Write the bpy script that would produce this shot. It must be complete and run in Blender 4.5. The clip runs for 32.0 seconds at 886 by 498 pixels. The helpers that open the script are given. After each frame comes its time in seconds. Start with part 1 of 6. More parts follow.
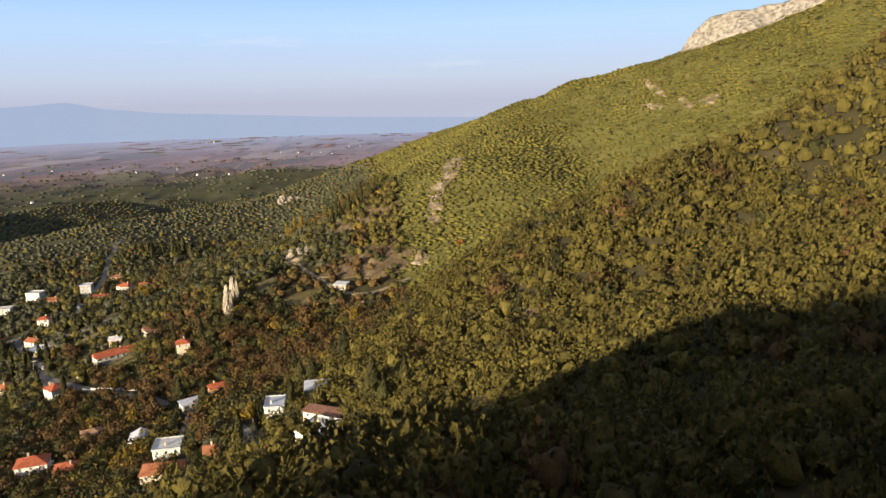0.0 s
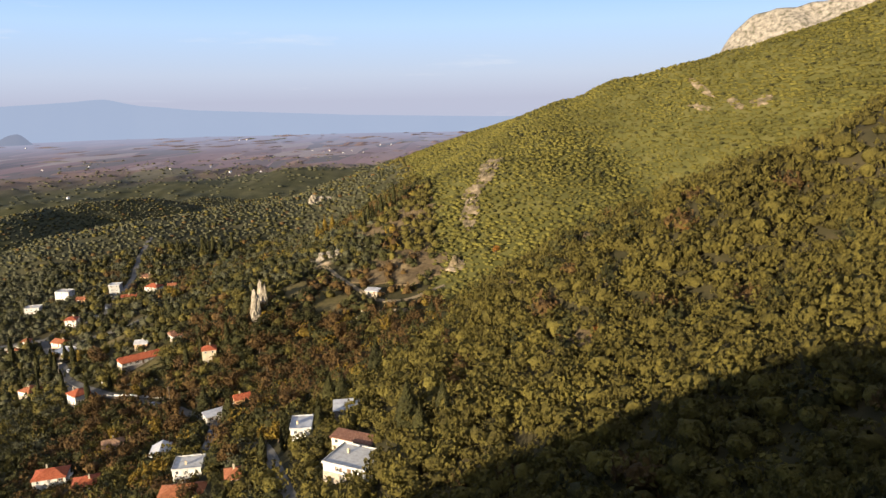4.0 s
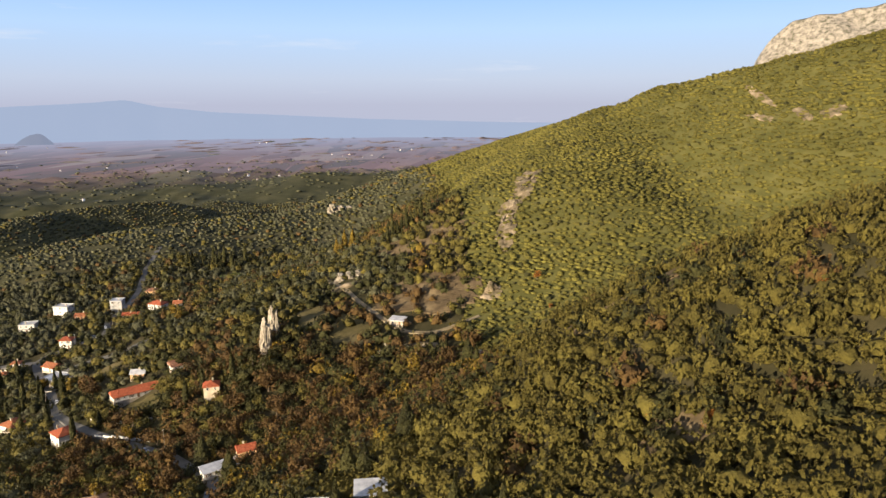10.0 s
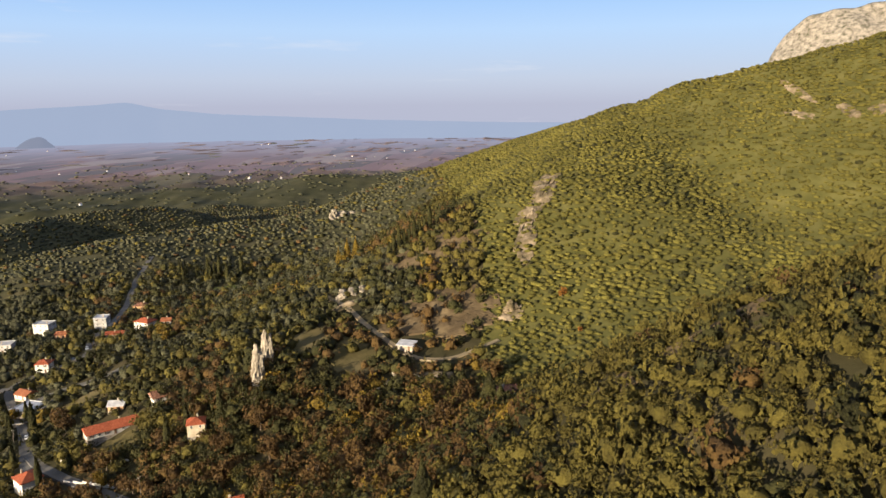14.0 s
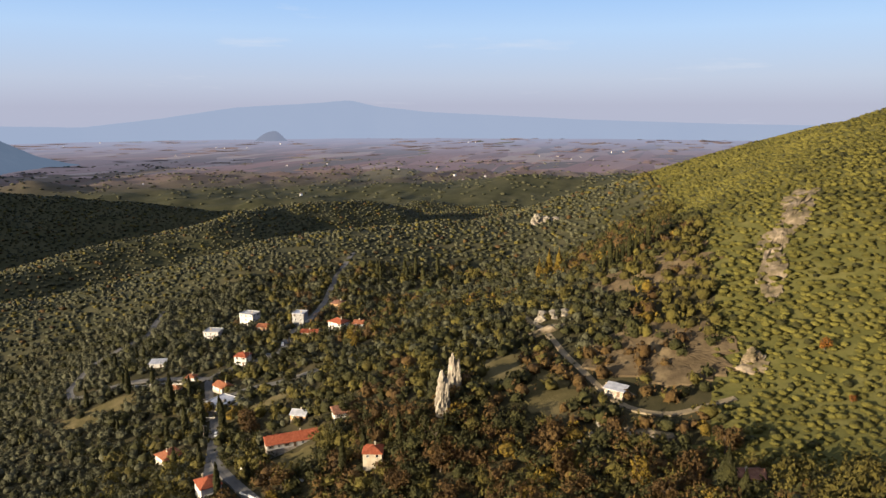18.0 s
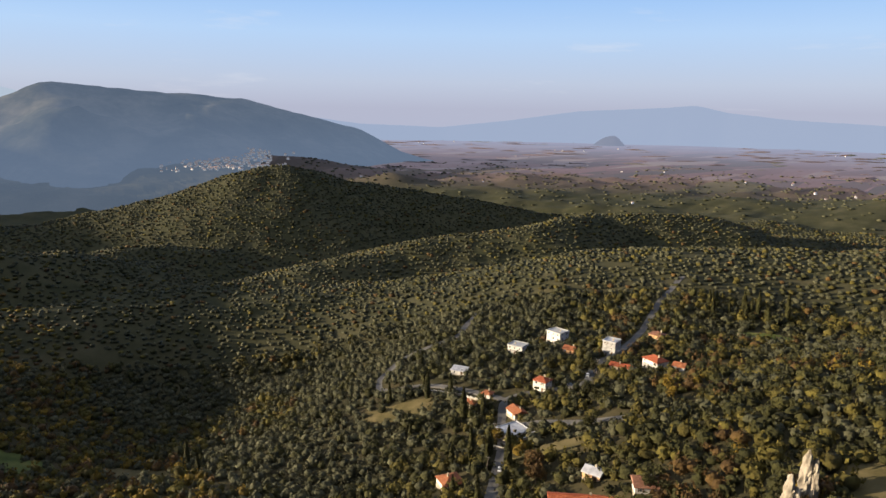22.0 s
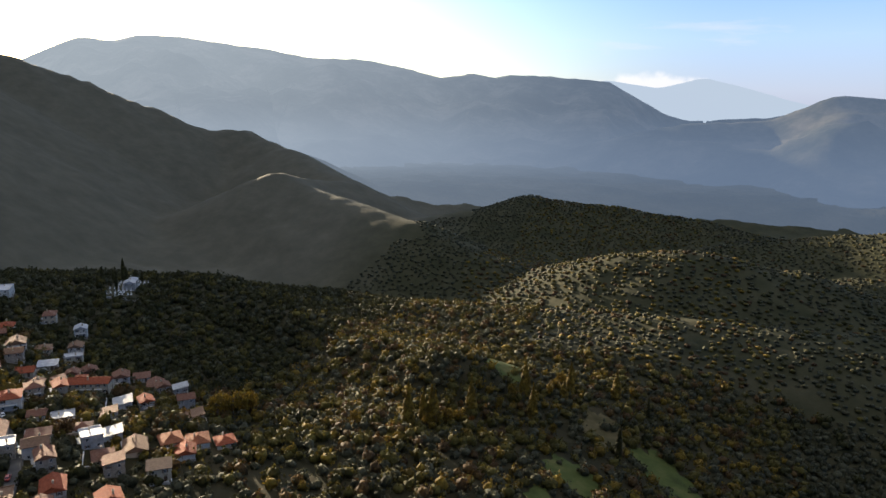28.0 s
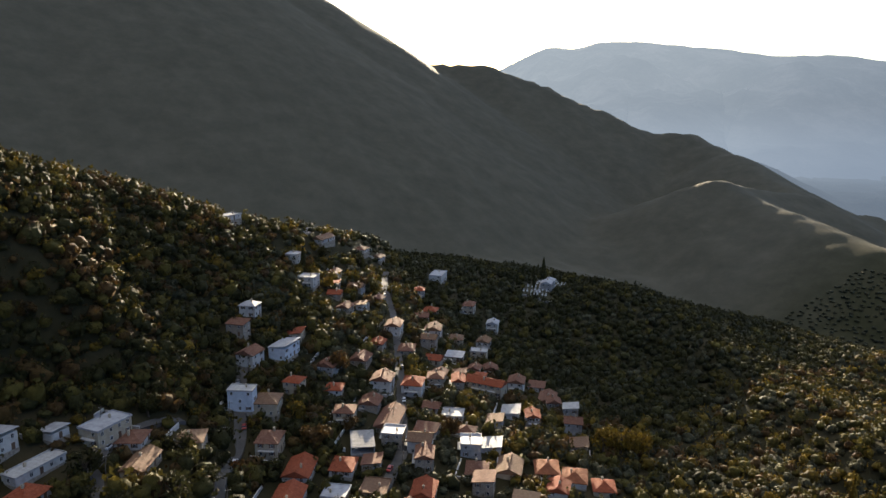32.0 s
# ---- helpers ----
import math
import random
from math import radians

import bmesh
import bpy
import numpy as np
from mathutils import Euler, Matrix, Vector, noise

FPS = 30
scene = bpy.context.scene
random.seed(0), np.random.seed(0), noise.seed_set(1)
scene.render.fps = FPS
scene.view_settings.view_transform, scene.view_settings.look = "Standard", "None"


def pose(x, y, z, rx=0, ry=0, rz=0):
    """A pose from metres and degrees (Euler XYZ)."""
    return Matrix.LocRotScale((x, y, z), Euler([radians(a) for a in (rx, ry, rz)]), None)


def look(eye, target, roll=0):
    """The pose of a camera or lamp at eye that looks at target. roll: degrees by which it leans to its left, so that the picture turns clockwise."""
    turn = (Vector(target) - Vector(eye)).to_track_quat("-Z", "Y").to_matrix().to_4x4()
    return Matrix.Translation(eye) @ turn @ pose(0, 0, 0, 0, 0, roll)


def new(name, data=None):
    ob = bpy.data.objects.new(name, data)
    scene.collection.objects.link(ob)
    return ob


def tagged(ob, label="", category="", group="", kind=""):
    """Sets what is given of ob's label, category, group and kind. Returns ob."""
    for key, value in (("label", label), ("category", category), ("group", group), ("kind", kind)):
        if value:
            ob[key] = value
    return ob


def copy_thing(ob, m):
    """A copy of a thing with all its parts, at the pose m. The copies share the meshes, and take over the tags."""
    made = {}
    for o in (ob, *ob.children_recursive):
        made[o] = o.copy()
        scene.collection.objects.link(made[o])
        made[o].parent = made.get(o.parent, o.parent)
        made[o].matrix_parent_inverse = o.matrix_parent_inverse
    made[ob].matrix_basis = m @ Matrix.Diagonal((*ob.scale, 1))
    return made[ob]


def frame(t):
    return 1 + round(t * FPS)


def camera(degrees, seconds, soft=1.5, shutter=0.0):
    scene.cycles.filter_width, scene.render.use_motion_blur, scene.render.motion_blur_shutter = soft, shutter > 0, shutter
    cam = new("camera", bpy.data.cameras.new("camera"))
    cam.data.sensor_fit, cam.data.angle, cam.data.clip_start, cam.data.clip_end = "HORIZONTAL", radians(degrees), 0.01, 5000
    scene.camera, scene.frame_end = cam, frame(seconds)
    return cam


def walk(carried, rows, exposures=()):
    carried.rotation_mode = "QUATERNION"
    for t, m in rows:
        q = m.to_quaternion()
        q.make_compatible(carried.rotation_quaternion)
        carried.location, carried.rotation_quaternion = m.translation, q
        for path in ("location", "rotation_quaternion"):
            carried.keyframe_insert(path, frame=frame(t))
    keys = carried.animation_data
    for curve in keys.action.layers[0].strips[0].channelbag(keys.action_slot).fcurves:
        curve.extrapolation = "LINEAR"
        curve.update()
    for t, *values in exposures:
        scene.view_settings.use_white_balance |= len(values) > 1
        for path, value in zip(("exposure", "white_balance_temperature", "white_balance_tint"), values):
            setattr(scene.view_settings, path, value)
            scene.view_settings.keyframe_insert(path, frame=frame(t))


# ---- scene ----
cam = camera(64.99, 32.0)
walk(cam, [
    (0.0, pose(-0.00, 0.00, 300.00, 77.892, 0, -0.000) @ pose(0, 0, 0, 0, 0, -1.305)),
    (1.0, pose(-0.84, 3.82, 299.65, 77.901, 0, 0.725) @ pose(0, 0, 0, 0, 0, -1.307)),
    (2.0, pose(-1.77, 8.23, 299.68, 77.888, 0, 1.463) @ pose(0, 0, 0, 0, 0, -1.242)),
    (3.0, pose(-2.80, 13.28, 299.97, 77.848, 0, 2.061) @ pose(0, 0, 0, 0, 0, -1.138)),
    (4.0, pose(-3.95, 19.06, 300.34, 77.844, 0, 2.461) @ pose(0, 0, 0, 0, 0, -0.982)),
    (5.0, pose(-5.33, 25.59, 300.68, 77.842, 0, 2.738) @ pose(0, 0, 0, 0, 0, -0.799)),
    (6.0, pose(-7.06, 32.85, 300.91, 77.858, 0, 3.004) @ pose(0, 0, 0, 0, 0, -0.578)),
    (7.0, pose(-9.14, 40.75, 300.99, 77.956, 0, 3.310) @ pose(0, 0, 0, 0, 0, -0.290)),
    (8.0, pose(-11.37, 49.14, 300.94, 78.061, 0, 3.549) @ pose(0, 0, 0, 0, 0, -0.100)),
    (9.0, pose(-13.49, 57.92, 300.83, 78.236, 0, 3.755) @ pose(0, 0, 0, 0, 0, -0.054)),
    (10.0, pose(-15.46, 67.00, 300.48, 78.270, 0, 3.879) @ pose(0, 0, 0, 0, 0, -0.202)),
    (11.0, pose(-17.32, 76.51, 299.99, 78.219, 0, 3.882) @ pose(0, 0, 0, 0, 0, -0.372)),
    (12.0, pose(-19.08, 86.42, 299.65, 78.266, 0, 3.829) @ pose(0, 0, 0, 0, 0, -0.464)),
    (13.0, pose(-20.87, 96.53, 299.38, 78.296, 0, 3.772) @ pose(0, 0, 0, 0, 0, -0.510)),
    (13.5, pose(-21.87, 101.62, 299.29, 78.305, 0, 3.692) @ pose(0, 0, 0, 0, 0, -0.549)),
    (14.0, pose(-22.96, 106.74, 299.24, 78.308, 0, 4.180) @ pose(0, 0, 0, 0, 0, -0.589)),
    (14.5, pose(-24.15, 111.91, 299.21, 78.301, 0, 4.970) @ pose(0, 0, 0, 0, 0, -0.626)),
    (15.0, pose(-25.44, 117.15, 299.18, 78.290, 0, 6.128) @ pose(0, 0, 0, 0, 0, -0.649)),
    (15.5, pose(-26.83, 122.48, 299.13, 78.275, 0, 7.718) @ pose(0, 0, 0, 0, 0, -0.649)),
    (16.0, pose(-28.31, 127.92, 299.06, 78.267, 0, 10.049) @ pose(0, 0, 0, 0, 0, -0.614)),
    (17.0, pose(-31.59, 139.14, 298.78, 78.298, 0, 14.972) @ pose(0, 0, 0, 0, 0, -0.400)),
    (17.5, pose(-33.43, 144.91, 298.56, 78.324, 0, 17.957) @ pose(0, 0, 0, 0, 0, -0.275)),
    (18.0, pose(-35.43, 150.75, 298.29, 78.354, 0, 20.714) @ pose(0, 0, 0, 0, 0, -0.151)),
    (19.0, pose(-40.01, 162.52, 297.64, 78.412, 0, 26.713) @ pose(0, 0, 0, 0, 0, 0.055)),
    (20.0, pose(-45.48, 174.13, 296.98, 78.468, 0, 32.479) @ pose(0, 0, 0, 0, 0, 0.251)),
    (20.5, pose(-48.65, 179.78, 296.72, 78.496, 0, 35.590) @ pose(0, 0, 0, 0, 0, 0.348)),
    (21.0, pose(-52.14, 185.28, 296.54, 78.525, 0, 38.658) @ pose(0, 0, 0, 0, 0, 0.461)),
    (21.5, pose(-55.97, 190.59, 296.44, 78.557, 0, 42.446) @ pose(0, 0, 0, 0, 0, 0.616)),
    (22.0, pose(-60.11, 195.68, 296.38, 78.588, 0, 47.674) @ pose(0, 0, 0, 0, 0, 0.786)),
    (22.5, pose(-64.54, 200.49, 296.33, 78.614, 0, 53.223) @ pose(0, 0, 0, 0, 0, 0.954)),
    (23.0, pose(-69.25, 204.99, 296.26, 78.631, 0, 57.866) @ pose(0, 0, 0, 0, 0, 1.122)),
    (23.5, pose(-74.21, 209.15, 296.14, 78.628, 0, 62.572) @ pose(0, 0, 0, 0, 0, 1.291)),
    (24.0, pose(-79.40, 212.93, 295.94, 78.628, 0, 67.174) @ pose(0, 0, 0, 0, 0, 1.448)),
    (24.5, pose(-84.76, 216.32, 295.64, 78.656, 0, 71.378) @ pose(0, 0, 0, 0, 0, 1.580)),
    (25.0, pose(-90.25, 219.32, 295.20, 78.694, 0, 75.966) @ pose(0, 0, 0, 0, 0, 1.683)),
    (26.0, pose(-101.48, 224.15, 293.96, 78.767, 0, 86.377) @ pose(0, 0, 0, 0, 0, 1.777)),
    (27.0, pose(-113.09, 227.38, 292.55, 78.828, 0, 96.577) @ pose(0, 0, 0, 0, 0, 1.516)),
    (27.5, pose(-119.01, 228.33, 291.85, 78.843, 0, 101.424) @ pose(0, 0, 0, 0, 0, 1.342)),
    (28.0, pose(-124.99, 228.69, 291.20, 78.847, 0, 106.186) @ pose(0, 0, 0, 0, 0, 1.171)),
    (28.5, pose(-131.00, 228.48, 290.62, 78.837, 0, 111.026) @ pose(0, 0, 0, 0, 0, 1.033)),
    (29.0, pose(-137.01, 227.72, 290.11, 78.817, 0, 116.519) @ pose(0, 0, 0, 0, 0, 0.934)),
    (29.5, pose(-142.97, 226.29, 289.68, 78.787, 0, 121.525) @ pose(0, 0, 0, 0, 0, 0.899)),
    (30.0, pose(-148.84, 224.23, 289.32, 78.748, 0, 126.323) @ pose(0, 0, 0, 0, 0, 0.900)),
    (30.5, pose(-154.56, 221.59, 289.01, 78.702, 0, 131.304) @ pose(0, 0, 0, 0, 0, 0.925)),
    (31.0, pose(-160.05, 218.32, 288.75, 78.648, 0, 136.304) @ pose(0, 0, 0, 0, 0, 0.949)),
    (31.5, pose(-165.26, 214.39, 288.54, 78.578, 0, 140.160) @ pose(0, 0, 0, 0, 0, 0.928)),
    (32.0, pose(-170.32, 210.10, 288.36, 78.520, 0, 141.510) @ pose(0, 0, 0, 0, 0, 0.901)),
], exposures=[(0.0, 1.72), (10.0, 1.7), (18.0, 1.58), (22.0, 1.58), (26.0, 1.76), (28.5, 1.76), (32.0, 1.8)])

# ---- light ----
SUN_AZ = radians(219.8)
SUN_EL = radians(8.9)
world = bpy.data.worlds.new("world")
scene.world = world
world.use_nodes = True
wn, wl = world.node_tree.nodes, world.node_tree.links
wn.clear()
w_out = wn.new("ShaderNodeOutputWorld")
w_bg = wn.new("ShaderNodeBackground")
w_sky = wn.new("ShaderNodeTexSky")
w_sky.sky_type = "NISHITA"
w_sky.sun_disc = False
w_sky.sun_elevation, w_sky.sun_rotation = SUN_EL, SUN_AZ
w_sky.altitude, w_sky.air_density, w_sky.dust_density, w_sky.ozone_density = 400, 1.0, 0.9, 2.2
w_bg.inputs["Strength"].default_value = 0.082
# evening haze: pale lilac at the horizon, clear blue above, away from the sun
w_tc = wn.new("ShaderNodeTexCoord")
w_sep = wn.new("ShaderNodeSeparateXYZ")
wl.new(w_tc.outputs["Generated"], w_sep.inputs[0])
w_grad = wn.new("ShaderNodeValToRGB")
for el, (p, c) in zip([w_grad.color_ramp.elements[0], w_grad.color_ramp.elements[1]] + [w_grad.color_ramp.elements.new(k) for k in (0.035, 0.1, 0.22, 0.5)],
                      ((0.0, (0.45, 0.48, 0.63)), (1.0, (0.015, 0.05, 0.2)), (0.035, (0.5, 0.57, 0.74)), (0.1, (0.46, 0.64, 0.92)), (0.22, (0.18, 0.44, 0.92)), (0.5, (0.04, 0.12, 0.4)))):
    el.position, el.color = p, (*c, 1)
wl.new(w_sep.outputs["Z"], w_grad.inputs["Fac"])
w_scale = wn.new("ShaderNodeVectorMath")
w_scale.operation = "SCALE"
w_scale.inputs["Scale"].default_value = 4.2
wl.new(w_grad.outputs["Color"], w_scale.inputs[0])
w_dot = wn.new("ShaderNodeVectorMath")
w_dot.operation = "DOT_PRODUCT"
w_dot.inputs[1].default_value = (math.sin(SUN_AZ) * math.cos(SUN_EL), math.cos(SUN_AZ) * math.cos(SUN_EL), math.sin(SUN_EL))
wl.new(w_tc.outputs["Generated"], w_dot.inputs[0])
w_rng = wn.new("ShaderNodeMapRange")
w_rng.interpolation_type = "SMOOTHSTEP"
for k, v in (("From Min", 0.55), ("From Max", 0.985), ("To Min", 0.93), ("To Max", 0.1)):
    w_rng.inputs[k].default_value = v
wl.new(w_dot.outputs["Value"], w_rng.inputs["Value"])
w_mix = wn.new("ShaderNodeMix")
w_mix.data_type = "RGBA"
wl.new(w_rng.outputs["Result"], w_mix.inputs["Factor"])
wl.new(w_sky.outputs[0], w_mix.inputs["A"])
wl.new(w_scale.outputs["Vector"], w_mix.inputs["B"])
# thin streaks of cloud
w_map = wn.new("ShaderNodeMapping")
w_map.inputs["Scale"].default_value = (2.2, 2.2, 17.0)
wl.new(w_tc.outputs["Generated"], w_map.inputs["Vector"])
w_cl = wn.new("ShaderNodeTexNoise")
w_cl.inputs["Scale"].default_value, w_cl.inputs["Detail"].default_value, w_cl.inputs["Roughness"].default_value = 1.6, 9, 0.6
wl.new(w_map.outputs["Vector"], w_cl.inputs["Vector"])
w_cr = wn.new("ShaderNodeMapRange")
for k, v in (("From Min", 0.6), ("From Max", 0.82), ("To Min", 0.0), ("To Max", 0.7)):
    w_cr.inputs[k].default_value = v
wl.new(w_cl.outputs["Fac"], w_cr.inputs["Value"])
w_cm = wn.new("ShaderNodeMix")
w_cm.data_type = "RGBA"
wl.new(w_cr.outputs["Result"], w_cm.inputs["Factor"])
wl.new(w_mix.outputs["Result"], w_cm.inputs["A"])
w_cm.inputs["B"].default_value = (3.2, 3.25, 3.5, 1)
# a bank of cumulus over the far western peak
w_off = wn.new("ShaderNodeVectorMath")
w_off.operation = "SUBTRACT"
w_off.inputs[1].default_value = (-0.998, -0.004, 0.041)
wl.new(w_tc.outputs["Generated"], w_off.inputs[0])
w_flat = wn.new("ShaderNodeVectorMath")
w_flat.operation = "MULTIPLY"
w_flat.inputs[1].default_value = (1.0, 0.6, 3.4)
wl.new(w_off.outputs["Vector"], w_flat.inputs[0])
w_len = wn.new("ShaderNodeVectorMath")
w_len.operation = "LENGTH"
wl.new(w_flat.outputs["Vector"], w_len.inputs[0])
w_cu = wn.new("ShaderNodeTexNoise")
w_cu.inputs["Scale"].default_value, w_cu.inputs["Detail"].default_value, w_cu.inputs["Roughness"].default_value = 26.0, 6, 0.55
wl.new(w_tc.outputs["Generated"], w_cu.inputs["Vector"])
w_sum = wn.new("ShaderNodeMath")
w_sum.operation = "MULTIPLY_ADD"
w_sum.inputs[1].default_value = -8.5
wl.new(w_len.outputs["Value"], w_sum.inputs[0])
wl.new(w_cu.outputs["Fac"], w_sum.inputs[2])
w_cur = wn.new("ShaderNodeMapRange")
w_cur.interpolation_type = "SMOOTHSTEP"
for k, v in (("From Min", 0.0), ("From Max", 0.3), ("To Min", 0.0), ("To Max", 0.7)):
    w_cur.inputs[k].default_value = v
wl.new(w_sum.outputs[0], w_cur.inputs["Value"])
w_cum = wn.new("ShaderNodeMix")
w_cum.data_type = "RGBA"
wl.new(w_cur.outputs["Result"], w_cum.inputs["Factor"])
wl.new(w_cm.outputs["Result"], w_cum.inputs["A"])
w_cum.inputs["B"].default_value = (4.0, 3.9, 3.9, 1)
wl.new(w_cum.outputs["Result"], w_bg.inputs["Color"])
wl.new(w_bg.outputs[0], w_out.inputs["Surface"])

sun = new("sun", bpy.data.lights.new("sun", "SUN"))
sun.data.energy, sun.data.angle, sun.data.color = 5.0, radians(0.55), (1.0, 0.83, 0.6)
sun_way = Vector((math.sin(SUN_AZ) * math.cos(SUN_EL), math.cos(SUN_AZ) * math.cos(SUN_EL), math.sin(SUN_EL)))
sun.matrix_world = look(sun_way * 300, (0, 0, 0))


# ---- materials ----
def mat(name, rough=0.9, spec=0.2):
    m = bpy.data.materials.new(name)
    m.use_nodes = True
    b = m.node_tree.nodes["Principled BSDF"]
    b.inputs["Roughness"].default_value = rough
    b.inputs["Specular IOR Level"].default_value = spec
    return m, m.node_tree.nodes, m.node_tree.links, b


def ramp(nodes, stops):
    r = nodes.new("ShaderNodeValToRGB")
    e = r.color_ramp.elements
    while len(e) < len(stops):
        e.new(0.5)
    for el, (p, c) in zip(e, stops):
        el.position, el.color = p, (*c, 1)
    return r


def noisy(name, stops, scale=1.0, detail=5, rough=0.9, spec=0.2, bump=0.0, bump_scale=8.0, coords="position", vary=0.0, metal=0.0):
    """A surface whose colour runs through stops by noise at a real-world scale, with finer grain and relief."""
    m, n, l, b = mat(name, rough, spec)
    b.inputs["Metallic"].default_value = metal
    if coords == "position":
        src = n.new("ShaderNodeNewGeometry").outputs["Position"]
    else:
        src = n.new("ShaderNodeTexCoord").outputs["Object"]
    t = n.new("ShaderNodeTexNoise")
    t.inputs["Scale"].default_value, t.inputs["Detail"].default_value = scale, detail
    t.inputs["Roughness"].default_value = 0.65
    l.new(src, t.inputs["Vector"])
    r = ramp(n, stops)
    fac = t.outputs["Fac"]
    if vary:
        o = n.new("ShaderNodeObjectInfo")
        a = n.new("ShaderNodeMath")
        a.operation = "MULTIPLY_ADD"
        l.new(o.outputs["Random"], a.inputs[0])
        a.inputs[1].default_value = vary
        s = n.new("ShaderNodeMath")
        s.operation = "SUBTRACT"
        l.new(fac, s.inputs[0])
        s.inputs[1].default_value = vary / 2
        l.new(s.outputs[0], a.inputs[2])
        fac = a.outputs[0]
    l.new(fac, r.inputs["Fac"])
    l.new(r.outputs["Color"], b.inputs["Base Color"])
    if bump:
        t2 = n.new("ShaderNodeTexNoise")
        t2.inputs["Scale"].default_value, t2.inputs["Detail"].default_value = bump_scale, 4
        l.new(src, t2.inputs["Vector"])
        bp = n.new("ShaderNodeBump")
        bp.inputs["Strength"].default_value, bp.inputs["Distance"].default_value = bump, 0.3
        l.new(t2.outputs["Fac"], bp.inputs["Height"])
        l.new(bp.outputs["Normal"], b.inputs["Normal"])
    return m


def foliage(name, stops, stand=0.05, glow=0.16, mixed=0.26, fine_mix=0.75):
    """Leaves: colour drifts from stand to stand and from leaf clump to leaf clump; light passes through in part."""
    m, n, l, b = mat(name, 0.75, 0.15)
    geo = n.new("ShaderNodeNewGeometry")
    t = n.new("ShaderNodeTexNoise")
    t.inputs["Scale"].default_value, t.inputs["Detail"].default_value = stand, 4
    t.inputs["Roughness"].default_value = 0.7
    l.new(geo.outputs["Position"], t.inputs["Vector"])
    a = n.new("ShaderNodeMath")
    a.operation = "MULTIPLY_ADD"
    l.new(geo.outputs["Random Per Island"], a.inputs[0])
    a.inputs[1].default_value = mixed
    s = n.new("ShaderNodeMath")
    s.operation = "SUBTRACT"
    l.new(t.outputs["Fac"], s.inputs[0])
    s.inputs[1].default_value = mixed / 2
    l.new(s.outputs[0], a.inputs[2])
    r = ramp(n, stops)
    tb = n.new("ShaderNodeTexNoise")
    tb.inputs["Scale"].default_value, tb.inputs["Detail"].default_value, tb.inputs["Roughness"].default_value = 1.4, 6, 0.75
    l.new(geo.outputs["Position"], tb.inputs["Vector"])
    fine = n.new("ShaderNodeMath")
    fine.operation = "MULTIPLY_ADD"
    l.new(tb.outputs["Fac"], fine.inputs[0])
    fine.inputs[1].default_value = fine_mix
    l.new(a.outputs[0], fine.inputs[2])
    less = n.new("ShaderNodeMath")
    less.operation = "SUBTRACT"
    l.new(fine.outputs[0], less.inputs[0])
    less.inputs[1].default_value = fine_mix / 2
    l.new(less.outputs[0], r.inputs["Fac"])
    l.new(r.outputs["Color"], b.inputs["Base Color"])
    bp = n.new("ShaderNodeBump")
    bp.inputs["Strength"].default_value, bp.inputs["Distance"].default_value = 0.9, 0.9
    l.new(tb.outputs["Fac"], bp.inputs["Height"])
    l.new(bp.outputs["Normal"], b.inputs["Normal"])
    tr = n.new("ShaderNodeBsdfTranslucent")
    l.new(r.outputs["Color"], tr.inputs["Color"])
    mix = n.new("ShaderNodeMixShader")
    mix.inputs[0].default_value = glow
    l.new(b.outputs[0], mix.inputs[1])
    l.new(tr.outputs[0], mix.inputs[2])
    l.new(mix.outputs[0], n["Material Output"].inputs["Surface"])
    return m




